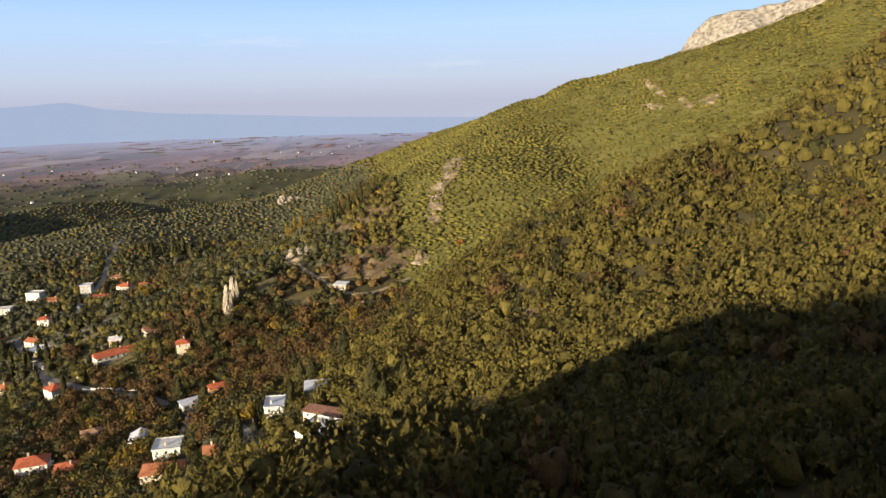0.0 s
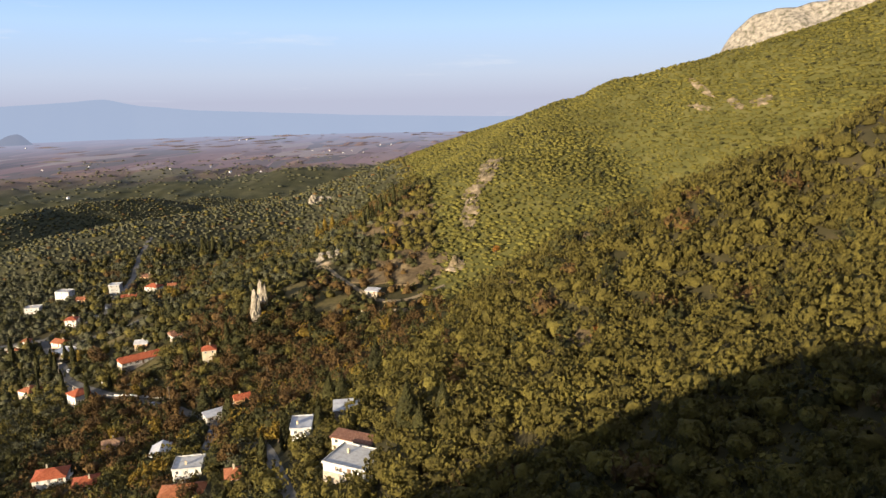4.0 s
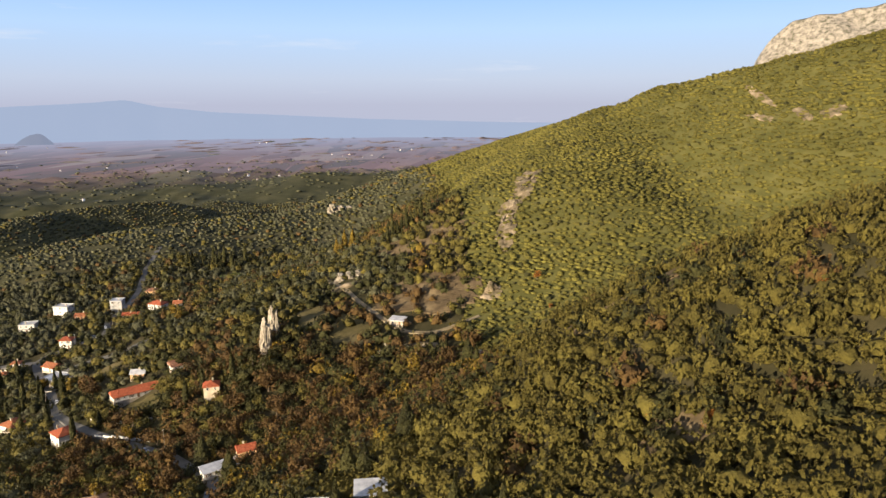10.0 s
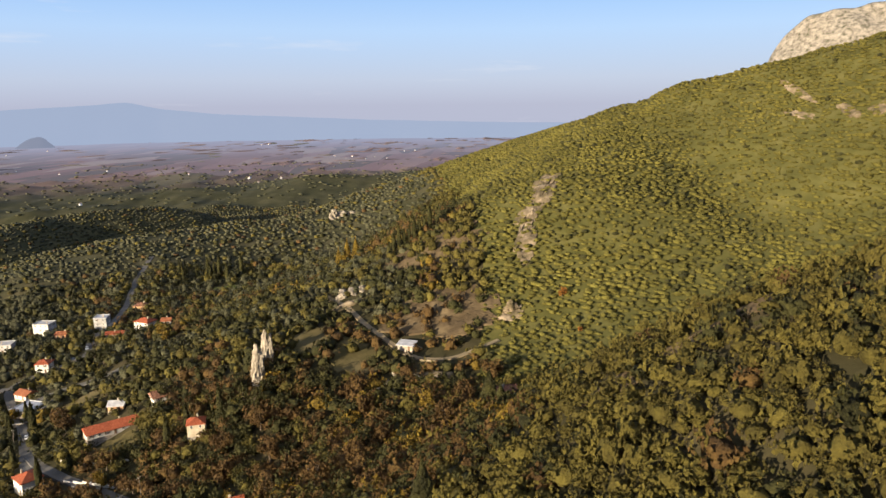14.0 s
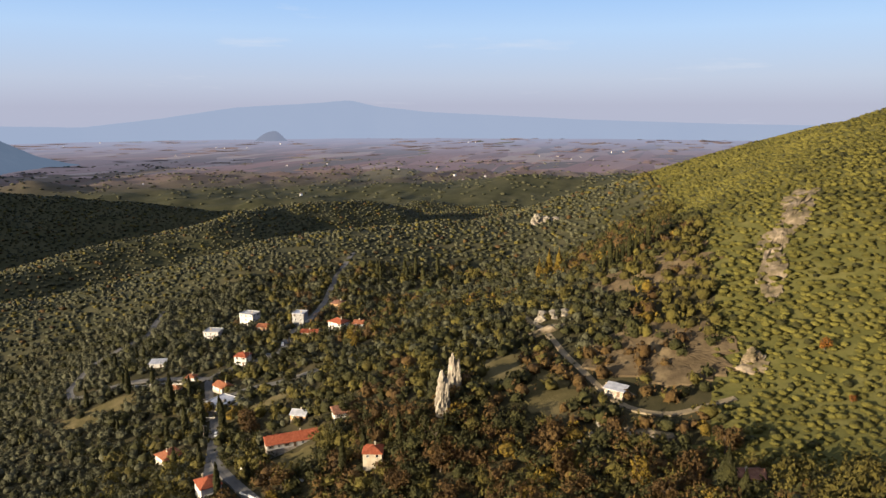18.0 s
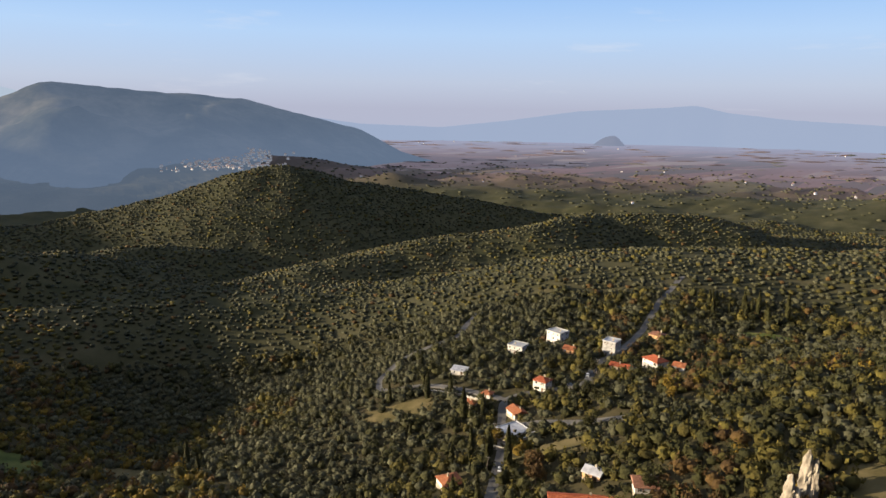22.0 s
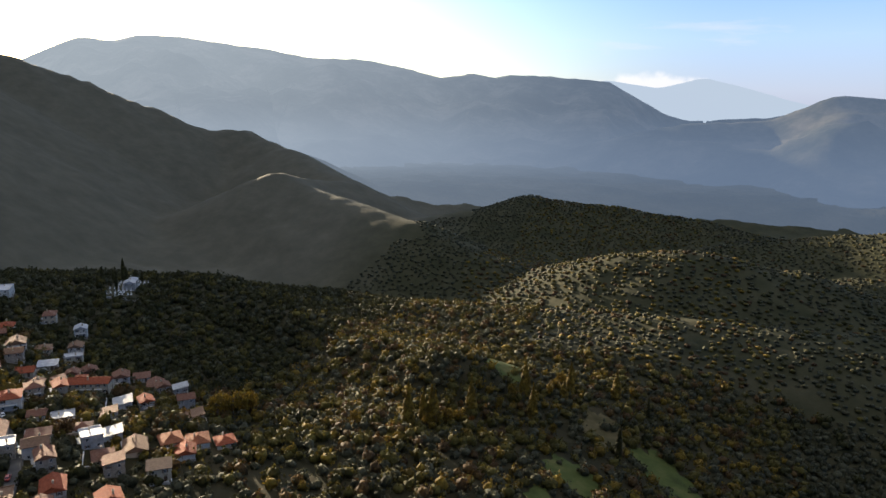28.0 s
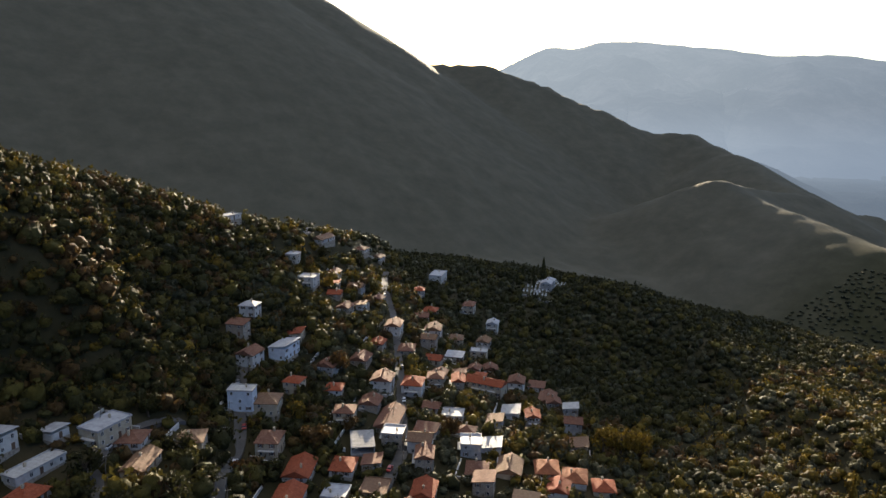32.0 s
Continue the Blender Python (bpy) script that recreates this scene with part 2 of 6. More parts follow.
def ground_material():
    """Scrub and earth on the slopes, ploughed fields far out on the plain."""
    m, n, l, b = mat("ground_scrub", 0.95, 0.1)
    geo = n.new("ShaderNodeNewGeometry")
    t = n.new("ShaderNodeTexNoise")
    t.inputs["Scale"].default_value, t.inputs["Detail"].default_value = 0.03, 8
    t.inputs["Roughness"].default_value = 0.68
    l.new(geo.outputs["Position"], t.inputs["Vector"])
    scrub = ramp(n, [(0.32, (0.018, 0.017, 0.007)), (0.5, (0.032, 0.028, 0.013)), (0.72, (0.06, 0.047, 0.024))])
    l.new(t.outputs["Fac"], scrub.inputs["Fac"])
    mp = n.new("ShaderNodeMapping")
    mp.inputs["Rotation"].default_value = (0, 0, 0.5)
    mp.inputs["Scale"].default_value = (0.006, 0.0022, 0.0)
    l.new(geo.outputs["Position"], mp.inputs["Vector"])
    v = n.new("ShaderNodeTexVoronoi")
    v.inputs["Scale"].default_value = 1.0
    v.inputs["Randomness"].default_value = 0.8
    l.new(mp.outputs["Vector"], v.inputs["Vector"])
    sep = n.new("ShaderNodeSeparateColor")
    l.new(v.outputs["Color"], sep.inputs["Color"])
    fields = ramp(n, [(0.1, (0.1, 0.075, 0.07)), (0.4, (0.17, 0.115, 0.105)), (0.7, (0.2, 0.14, 0.13)), (0.92, (0.13, 0.12, 0.08))])
    l.new(sep.outputs[0], fields.inputs["Fac"])
    dist = n.new("ShaderNodeVectorMath")
    dist.operation = "DISTANCE"
    dist.inputs[1].default_value = (300.0, -500.0, 100.0)
    l.new(geo.outputs["Position"], dist.inputs[0])
    rng = n.new("ShaderNodeMapRange")
    rng.inputs["From Min"].default_value, rng.inputs["From Max"].default_value = 2500, 3100
    l.new(dist.outputs["Value"], rng.inputs["Value"])
    mix = n.new("ShaderNodeMix")
    mix.data_type = "RGBA"
    l.new(rng.outputs["Result"], mix.inputs["Factor"])
    l.new(scrub.outputs["Color"], mix.inputs["A"])
    l.new(fields.outputs["Color"], mix.inputs["B"])
    # closed scrub on the far hills
    d2 = n.new("ShaderNodeVectorMath")
    d2.operation = "DISTANCE"
    d2.inputs[1].default_value = (-80.0, 150.0, 200.0)
    l.new(geo.outputs["Position"], d2.inputs[0])
    r2 = n.new("ShaderNodeMapRange")
    r2.inputs["From Min"].default_value, r2.inputs["From Max"].default_value = 420, 700
    l.new(d2.outputs["Value"], r2.inputs["Value"])
    far = ramp(n, [(0.3, (0.024, 0.026, 0.011)), (0.5, (0.04, 0.039, 0.018)), (0.72, (0.062, 0.056, 0.029))])
    l.new(t.outputs["Fac"], far.inputs["Fac"])
    m2 = n.new("ShaderNodeMix")
    m2.data_type = "RGBA"
    l.new(r2.outputs["Result"], m2.inputs["Factor"])
    l.new(scrub.outputs["Color"], m2.inputs["A"])
    l.new(far.outputs["Color"], m2.inputs["B"])
    # paler ground colour on the mountain to the south-west, painted in place of haze
    sp = n.new("ShaderNodeSeparateXYZ")
    l.new(geo.outputs["Position"], sp.inputs[0])
    r3 = n.new("ShaderNodeMapRange")
    r3.inputs["From Min"].default_value, r3.inputs["From Max"].default_value = -60, -210
    l.new(sp.outputs["Y"], r3.inputs["Value"])
    haze_tone = ramp(n, [(0.3, (0.068, 0.065, 0.045)), (0.5, (0.084, 0.079, 0.055)), (0.72, (0.104, 0.096, 0.068))])
    l.new(t.outputs["Fac"], haze_tone.inputs["Fac"])
    m3 = n.new("ShaderNodeMix")
    m3.data_type = "RGBA"
    both = n.new("ShaderNodeMath")
    both.operation = "MULTIPLY"
    l.new(r3.outputs["Result"], both.inputs[0])
    l.new(r2.outputs["Result"], both.inputs[1])
    l.new(both.outputs[0], m3.inputs["Factor"])
    l.new(m2.outputs["Result"], m3.inputs["A"])
    l.new(haze_tone.outputs["Color"], m3.inputs["B"])
    l.new(m3.outputs["Result"], mix.inputs["A"])
    l.new(mix.outputs["Result"], b.inputs["Base Color"])
    t2 = n.new("ShaderNodeTexNoise")
    t2.inputs["Scale"].default_value = 0.6
    l.new(geo.outputs["Position"], t2.inputs["Vector"])
    bp = n.new("ShaderNodeBump")
    bp.inputs["Strength"].default_value, bp.inputs["Distance"].default_value = 0.6, 0.3
    l.new(t2.outputs["Fac"], bp.inputs["Height"])
    l.new(bp.outputs["Normal"], b.inputs["Normal"])
    return m


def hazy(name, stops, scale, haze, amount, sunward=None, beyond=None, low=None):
    """Far land: its own colours with the evening haze painted over them as emission. beyond: (from, to, amount, colour)
    thickens the painted veil out over the plain; low: (top, bottom, amount) thickens it towards the valley floor."""
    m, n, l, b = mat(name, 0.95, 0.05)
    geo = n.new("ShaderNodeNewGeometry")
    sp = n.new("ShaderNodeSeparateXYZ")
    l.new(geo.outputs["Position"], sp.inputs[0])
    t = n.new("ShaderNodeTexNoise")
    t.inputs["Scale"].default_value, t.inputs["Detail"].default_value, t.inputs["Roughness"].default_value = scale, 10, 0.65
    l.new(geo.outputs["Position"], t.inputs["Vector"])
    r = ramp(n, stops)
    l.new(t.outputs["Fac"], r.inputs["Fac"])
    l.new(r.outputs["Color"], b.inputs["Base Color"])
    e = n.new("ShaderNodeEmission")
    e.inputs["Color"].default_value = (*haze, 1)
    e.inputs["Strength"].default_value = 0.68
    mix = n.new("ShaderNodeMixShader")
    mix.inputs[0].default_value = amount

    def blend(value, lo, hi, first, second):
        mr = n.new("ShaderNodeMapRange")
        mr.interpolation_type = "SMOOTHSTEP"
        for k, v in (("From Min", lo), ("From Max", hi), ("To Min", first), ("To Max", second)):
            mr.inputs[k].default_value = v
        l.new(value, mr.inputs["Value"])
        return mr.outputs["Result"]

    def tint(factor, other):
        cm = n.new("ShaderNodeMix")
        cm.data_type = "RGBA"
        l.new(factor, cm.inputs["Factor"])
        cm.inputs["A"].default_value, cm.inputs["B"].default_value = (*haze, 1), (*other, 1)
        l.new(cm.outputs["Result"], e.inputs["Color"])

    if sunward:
        # sun glow painted into the veil: its emission is brighter to the south
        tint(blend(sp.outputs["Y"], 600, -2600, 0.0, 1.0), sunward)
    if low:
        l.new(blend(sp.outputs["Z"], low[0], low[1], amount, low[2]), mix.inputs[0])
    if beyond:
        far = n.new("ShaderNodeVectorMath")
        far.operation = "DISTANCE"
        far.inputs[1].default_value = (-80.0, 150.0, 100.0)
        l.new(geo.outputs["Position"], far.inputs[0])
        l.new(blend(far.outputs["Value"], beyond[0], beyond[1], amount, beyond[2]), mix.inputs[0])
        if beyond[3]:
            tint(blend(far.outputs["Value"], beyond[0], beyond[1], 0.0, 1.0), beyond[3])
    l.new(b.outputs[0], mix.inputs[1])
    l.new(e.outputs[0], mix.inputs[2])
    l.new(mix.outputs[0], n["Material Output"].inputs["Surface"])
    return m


M_GROUND = ground_material()
M_OAK = foliage("oak_leaves", [(0.22, (0.035, 0.029, 0.007)), (0.5, (0.079, 0.065, 0.014)), (0.78, (0.129, 0.106, 0.022))], 0.08)
M_SCRUB = foliage("scrub_leaves", [(0.25, (0.055, 0.052, 0.011)), (0.5, (0.093, 0.082, 0.017)), (0.75, (0.136, 0.12, 0.025))], 0.02, 0.16, 0.3, 0.5)
M_UNDER = noisy("low_scrub_ground", [(0.3, (0.045, 0.044, 0.012)), (0.5, (0.068, 0.064, 0.018)), (0.72, (0.1, 0.09, 0.03))], 0.06, 9, 0.95, 0.1, 0.9, 0.5)
M_OLIVE = foliage("olive_leaves", [(0.22, (0.031, 0.031, 0.015)), (0.5, (0.060, 0.059, 0.031)), (0.78, (0.103, 0.098, 0.054))], 0.08)
M_DARK = foliage("dark_leaves", [(0.22, (0.014, 0.014, 0.005)), (0.5, (0.035, 0.034, 0.010)), (0.78, (0.068, 0.062, 0.018))], 0.09)
M_BROWN = foliage("autumn_brown_leaves", [(0.22, (0.035, 0.021, 0.008)), (0.5, (0.077, 0.045, 0.015)), (0.78, (0.125, 0.077, 0.022))], 0.09)
M_YELLOW = foliage("autumn_yellow_leaves", [(0.28, (0.068, 0.047, 0.009)), (0.5, (0.136, 0.089, 0.012)), (0.72, (0.221, 0.153, 0.021))], 0.3)
M_ORANGE = foliage("autumn_orange_leaves", [(0.28, (0.111, 0.038, 0.009)), (0.5, (0.187, 0.072, 0.012)), (0.72, (0.255, 0.111, 0.017))], 0.3)
M_ROCK = noisy("limestone", [(0.3, (0.085, 0.073, 0.056)), (0.48, (0.2, 0.172, 0.132)), (0.7, (0.32, 0.278, 0.218))], 0.3, 8, 0.9, 0.2, 0.8, 0.8)


# ---- ground ----
Z0 = 300.0
HILLS_EAST = [(600, 300, 420, 222), (350, 700, 300, 191), (300, -150, 380, 200), (150, 350, 200, -134), (60, 560, 140, 126), (200, 640, 140, -79), (-10, 420, 110, 10), (-60, 300, 110, -54), (60, 210, 100, 48), (-40, 120, 130, -125), (-150, 420, 150, 59), (-130, 600, 170, -117), (-100, -150, 250, 35), (50, 880, 150, 27), (-60, 1050, 120, 38), (-50, 200, 90, 73), (-120, 300, 90, 1), (20, 290, 70, 26), (120, 470, 110, -66)]
HILLS_WEST = [(-200, 800, 220, 53), (-280, 520, 150, 26), (-250, 380, 120, -29), (-420, 600, 190, 63), (-450, 420, 150, -90), (-400, 250, 160, 42), (-550, 220, 160, -14), (-650, 450, 200, 9), (-350, 30, 140, -36), (-420, -70, 110, -32), (-300, -130, 130, 34), (-520, 0, 150, 16), (-500, -200, 160, 40), (-850, 620, 150, -13), (-900, 300, 160, 25), (-700, 850, 260, -16)]
KNOLLS_LOWER = [(-10, 165, 75, 8.3), (80, 160, 75, 2.3), (-38, 190, 75, -5.9), (-110, 235, 75, 10.7), (-160, 262, 75, -6.7), (50, 120, 75, 22.7), (100, 130, 75, -7.4), (115, 479, 75, 7.4), (160, 420, 75, 13.6), (-50, 205, 75, -3.9), (-120, 380, 75, 11.8), (-200, 390, 75, -1.4), (-270, 400, 75, -8.1), (-280, 480, 75, 10.5), (-235, 505, 75, 7.3), (-285, 555, 75, -6.5), (-340, 535, 75, -5.1), (-390, 455, 75, 29.5), (-20, 425, 75, -3.8), (-25, 335, 75, -2.0), (60, 262, 75, -9.5), (15, 535, 75, 3.3), (190, 605, 75, -11.1), (205, 540, 75, -29.0), (-170, 370, 75, 6.0), (-88, 352, 75, -11.8), (-40, 265, 75, 1.8), (-8, 306, 75, 9.4), (25, 215, 75, -14.3), (-115, 560, 75, -3.3), (-57, 443, 75, 1.2), (-123, 388, 26, 9.0)]
KNOLLS_UPPER = [(-270, -45, 70, -23.4), (-470, -175, 70, -1.8), (-460, -103, 70, 2.1), (-415, 0, 70, 0.5), (-413, -62, 70, -4.3), (-347, -5, 70, 9.2), (-335, -110, 70, 9.0), (-403, 42, 70, 2.7), (-440, 136, 70, 0.9), (-540, 190, 130, 15.4), (-548, 240, 130, 8.7), (-600, 340, 130, -0.3), (-580, 60, 130, -14.2), (-400, 250, 130, -12.9), (-545, 385, 130, -14.5), (-700, 530, 130, 16.5), (-660, 700, 130, -13.7), (-460, 810, 130, 14.8), (-430, 690, 130, -5.2), (-450, 420, 130, -3.5), (-316, 420, 130, -5.4)]
# crests of ridges: points along the crest with heights above eye level at the start, then the fall on each side
RIDGES = [
    # the spur with the sunny slope
    ([(640, 700, 165), (420, 620, 96), (325, 630, 68), (230, 660, 37), (145, 690, 15), (95, 715, -4), (45, 750, -26), (0, 800, -42), (-50, 860, -64), (-110, 930, -92), (-200, 1050, -128), (-260, 1250, -160)], 0.55),
    # the near spur before it
    ([(330, 250, 85), (180, 245, 22), (90, 247, -24), (62, 260, -40), (53, 282, -55), (38, 305, -76)], 0.78),
    # the spur above the upper village, whose shadow lies on the slope
    ([(-440, -215, -108), (-330, -172, -76), (-224, -122, -44), (-182, -90, -27), (-122, -96, -4), (-50, -102, 22), (80, -115, 96), (300, -150, 160)], 1.35),
    # rim of the plateau towards the plain
    ([(-900, 1640, -198), (-722, 1720, -188), (-529, 1791, -195), (-454, 1811, -168), (-403, 1823, -169), (-278, 1846, -174), (-170, 1858, -159), (-60, 1800, -155), (200, 1700, -120)], 0.16),
    # the lone dark hill
    ([(-1330, 400, -205), (-1279, 520, -179), (-1251, 612, -161), (-1223, 685, -141), (-1199, 740, -124), (-1176, 785, -109), (-1162, 812, -107), (-1142, 847, -114), (-1104, 907, -135), (-997, 1042, -158), (-857, 1176, -189)], 0.4),
    # the knoll right below the start, its tree tops in the sun
    ([(-9, 43, -29), (-6, 46, -30), (0, 47, -31), (9, 47, -31), (20, 48, -31), (28, 51, -30), (36, 53, -30), (50, 60, -31)], 0.8),
    # rim of the plateau above the valley
    ([(-731, 401, -210), (-758, 477, -207), (-751, 553, -195), (-746, 612, -184), (-738, 662, -181), (-726, 712, -180), (-724, 763, -171), (-697, 822, -165), (-645, 896, -156), (-642, 1025, -150), (-560, 1150, -150)], 0.34),
    # the low hills behind the rim
    ([(-888, 372, -205), (-956, 434, -189), (-993, 488, -189), (-989, 533, -192), (-974, 574, -197), (-941, 600, -213)], 0.33),
    ([(-898, 154, -196), (-890, 180, -177), (-891, 219, -159), (-890, 265, -152), (-895, 324, -156), (-906, 380, -165), (-917, 425, -182)], 0.36),
    # low hills farther out in the valley
    ([(-1351, -136, -199), (-1419, -71, -190), (-1485, 13, -168), (-1498, 123, -181), (-1500, 282, -194), (-1435, 435, -213)], 0.36),
    ([(-1615, 1310, -194), (-1570, 1371, -179), (-1491, 1465, -198), (-1357, 1602, -205), (-1381, 1714, -186), (-1313, 1771, -197), (-1130, 1781, -210)], 0.34),
    ([(-1195, -382, -122), (-1144, -261, -145), (-1052, -87, -165), (-981, 32, -191), (-914, 112, -217)], 0.42),
    # the spur that runs down below the upper village
    ([(-606, -129, -150), (-601, -102, -151), (-595, -66, -156), (-576, -21, -164), (-549, 35, -166), (-534, 75, -164), (-516, 116, -158)], 0.42),
    # the slope under the distant town
    ([(-1940, 1422, -198), (-2009, 1328, -158), (-2101, 1198, -145), (-2156, 1050, -148), (-2187, 937, -168), (-2213, 822, -203)], 0.17),
    # the mountain under the low sun, its rocky knob and the toe that runs down from it
    ([(-202, -1638, 589), (-518, -1565, 494), (-856, -1495, 368), (-1032, -1414, 238), (-1140, -1352, 166), (-1282, -1254, 97), (-1393, -1163, 97), (-1498, -1062, 47), (-1594, -954, -11), (-1679, -841, -71)], 0.6),
    ([(-1679, -841, -67), (-1719, -780, -61), (-1751, -728, -102)], 0.6),
    ([(-1751, -728, -102), (-1687, -699, -86), (-1665, -653, -104), (-1608, -584, -104), (-1492, -443, -135), (-1393, -338, -150), (-1195, -382, -122)], 0.5),
]


def value_noise(x, y, cell, seed):
    """Smooth noise in -1..1 at points x, y."""
    rs = np.random.RandomState(seed)
    tab = rs.rand(256, 256) * 2 - 1
    u, v = x / cell, y / cell
    i, j = np.floor(u).astype(int), np.floor(v).astype(int)
    fu, fv = u - i, v - j
    fu, fv = fu * fu * (3 - 2 * fu), fv * fv * (3 - 2 * fv)
    g = lambda a, b: tab[a % 256, b % 256]
    return (g(i, j) * (1 - fu) + g(i + 1, j) * fu) * (1 - fv) + (g(i, j + 1) * (1 - fu) + g(i + 1, j + 1) * fu) * fv


def crest_height(x, y, pts, fall):
    best = np.full(np.shape(x), -1e9)
    for (ax, ay, az), (bx, by, bz) in zip(pts, pts[1:]):
        dx, dy = bx - ax, by - ay
        k = np.clip(((x - ax) * dx + (y - ay) * dy) / (dx * dx + dy * dy), 0, 1)
        d = np.hypot(x - ax - k * dx, y - ay - k * dy)
        d = np.sqrt(d * d + 400) - 20
        best = np.maximum(best, az + k * (bz - az) - fall * d)
    return best


def slope_height(x, y):
    """The hillsides, before the village step is cut into them."""
    x, y = np.asarray(x, float), np.asarray(y, float)
    z = np.full(x.shape, -205.0)
    for hx, hy, hr, hh in HILLS_EAST + HILLS_WEST + KNOLLS_LOWER + KNOLLS_UPPER:
        z = z + hh * np.exp(-((x - hx) ** 2 + (y - hy) ** 2) / (2.0 * hr * hr))
    # the valley west of the plateau lies lower
    sink = np.clip((-x - 735) / 130, 0, 1) * np.clip((1900 - np.hypot(x + 80, y - 150)) / 400, 0, 1) * np.clip((1500 - y) / 300, 0, 1) * np.clip((y + 500) / 300, 0, 1)
    z = z - 38 * sink * sink * (3 - 2 * sink)
    # the mountain goes on rising to the east, beyond the slope
    z = np.maximum(z, np.minimum(-40 + 0.55 * (x - 330) - 0.0004 * np.maximum(y - 500, 0) ** 2, 420))
    wob = value_noise(x, y, 60, 3) * 1.0 + value_noise(x, y, 23, 4) * 0.5
    far = np.clip((np.hypot(x + 80, y - 150) - 500) / 800, 0, 1)
    z = z + wob * (2.2 + 3.5 * far)
    for pts, fall in RIDGES:
        c = crest_height(x, y, pts, fall) + wob * 3
        z = np.maximum(z, c) + np.maximum(0.0, 8.0 - np.abs(z - c)) ** 2 / 32.0
    return z + Z0


STEP_X, STEP_Y, STEP_Z = -206.0, -6.0, 185.0


def height(x, y):
    """The ground's height in the world at points x, y."""
    z = slope_height(x, y)
    k = np.clip((50 - np.hypot(np.asarray(x, float) - STEP_X, np.asarray(y, float) - STEP_Y)) / 22, 0, 1)
    k = k * k * (3 - 2 * k)
    return z + (STEP_Z - z) * 0.55 * k


def height1(x, y):
    return float(height(np.array([x]), np.array([y]))[0])


def axis(lo, hi, a, b, fine, grow):
    v = list(np.arange(a, b + 0.1, fine))
    s = fine
    while v[-1] < hi:
        s *= grow
        v.append(v[-1] + s)
    s = fine
    while v[0] > lo:
        s *= grow
        v.insert(0, v[0] - s)
    return np.array(v)


def mesh_from(name, verts, faces4, material, smooth=False):
    """A mesh of quads from arrays."""
    me = bpy.data.meshes.new(name)
    nq = len(faces4)
    me.vertices.add(len(verts))
    me.vertices.foreach_set("co", np.asarray(verts, np.float32).ravel())
    me.loops.add(nq * 4)
    me.loops.foreach_set("vertex_index", np.asarray(faces4, np.int32).ravel())
    me.polygons.add(nq)
    me.polygons.foreach_set("loop_start", np.arange(0, nq * 4, 4, dtype=np.int32))
    me.polygons.foreach_set("use_smooth", np.zeros(nq, bool) | smooth)
    me.materials.append(material)
    me.update(calc_edges=True)
    return me


def scrub_slope(x, y):
    """The far sunny slope behind the near spur, under low oak scrub."""
    return (y > 322 + 0.1 * x) & (x > -28 - 0.14 * np.maximum(y - 450, 0) + 8 * value_noise(x, y, 40, 31))


gx = axis(-4700, 4700, -760, 330, 6.0, 1.03)
gy = axis(-4700, 4700, -330, 900, 6.0, 1.03)
GX, GY = np.meshgrid(gx, gy)
GZ = height(GX, GY)
nx, ny = len(gx), len(gy)
gi = np.arange(nx * ny).reshape(ny, nx)
quads = np.stack([gi[:-1, :-1], gi[:-1, 1:], gi[1:, 1:], gi[1:, :-1]], -1).reshape(-1, 4)
ground = tagged(new("ground", mesh_from("ground", np.stack([GX, GY, GZ], -1).reshape(-1, 3), quads, M_GROUND)), "dry scrubby hillside and valley floor with brown earth and grass", "ground", kind="structure")
ground.data.polygons.foreach_set("use_smooth", np.ones(len(quads), bool))
ground.data.materials.append(M_UNDER)
MX, MY = (GX[:-1, :-1] + GX[1:, 1:]).ravel() / 2, (GY[:-1, :-1] + GY[1:, 1:]).ravel() / 2
ground.data.polygons.foreach_set("material_index", (scrub_slope(MX, MY) & (MY < 1400)).astype(np.int32))


# ---- woods ----
def leaf(rs, p, nrm, s):
    """A bent leaf clump at p facing nrm."""
    nrm = nrm / np.linalg.norm(nrm)
    a = np.cross(nrm, rs.normal(size=3))
    a /= np.linalg.norm(a)
    b = np.cross(nrm, a)
    return [p + a * s * 1.3, p + b * s * 0.8, p - a * s * rs.uniform(0.6, 1.2) - nrm * s * 0.3, p - b * s * 0.8]


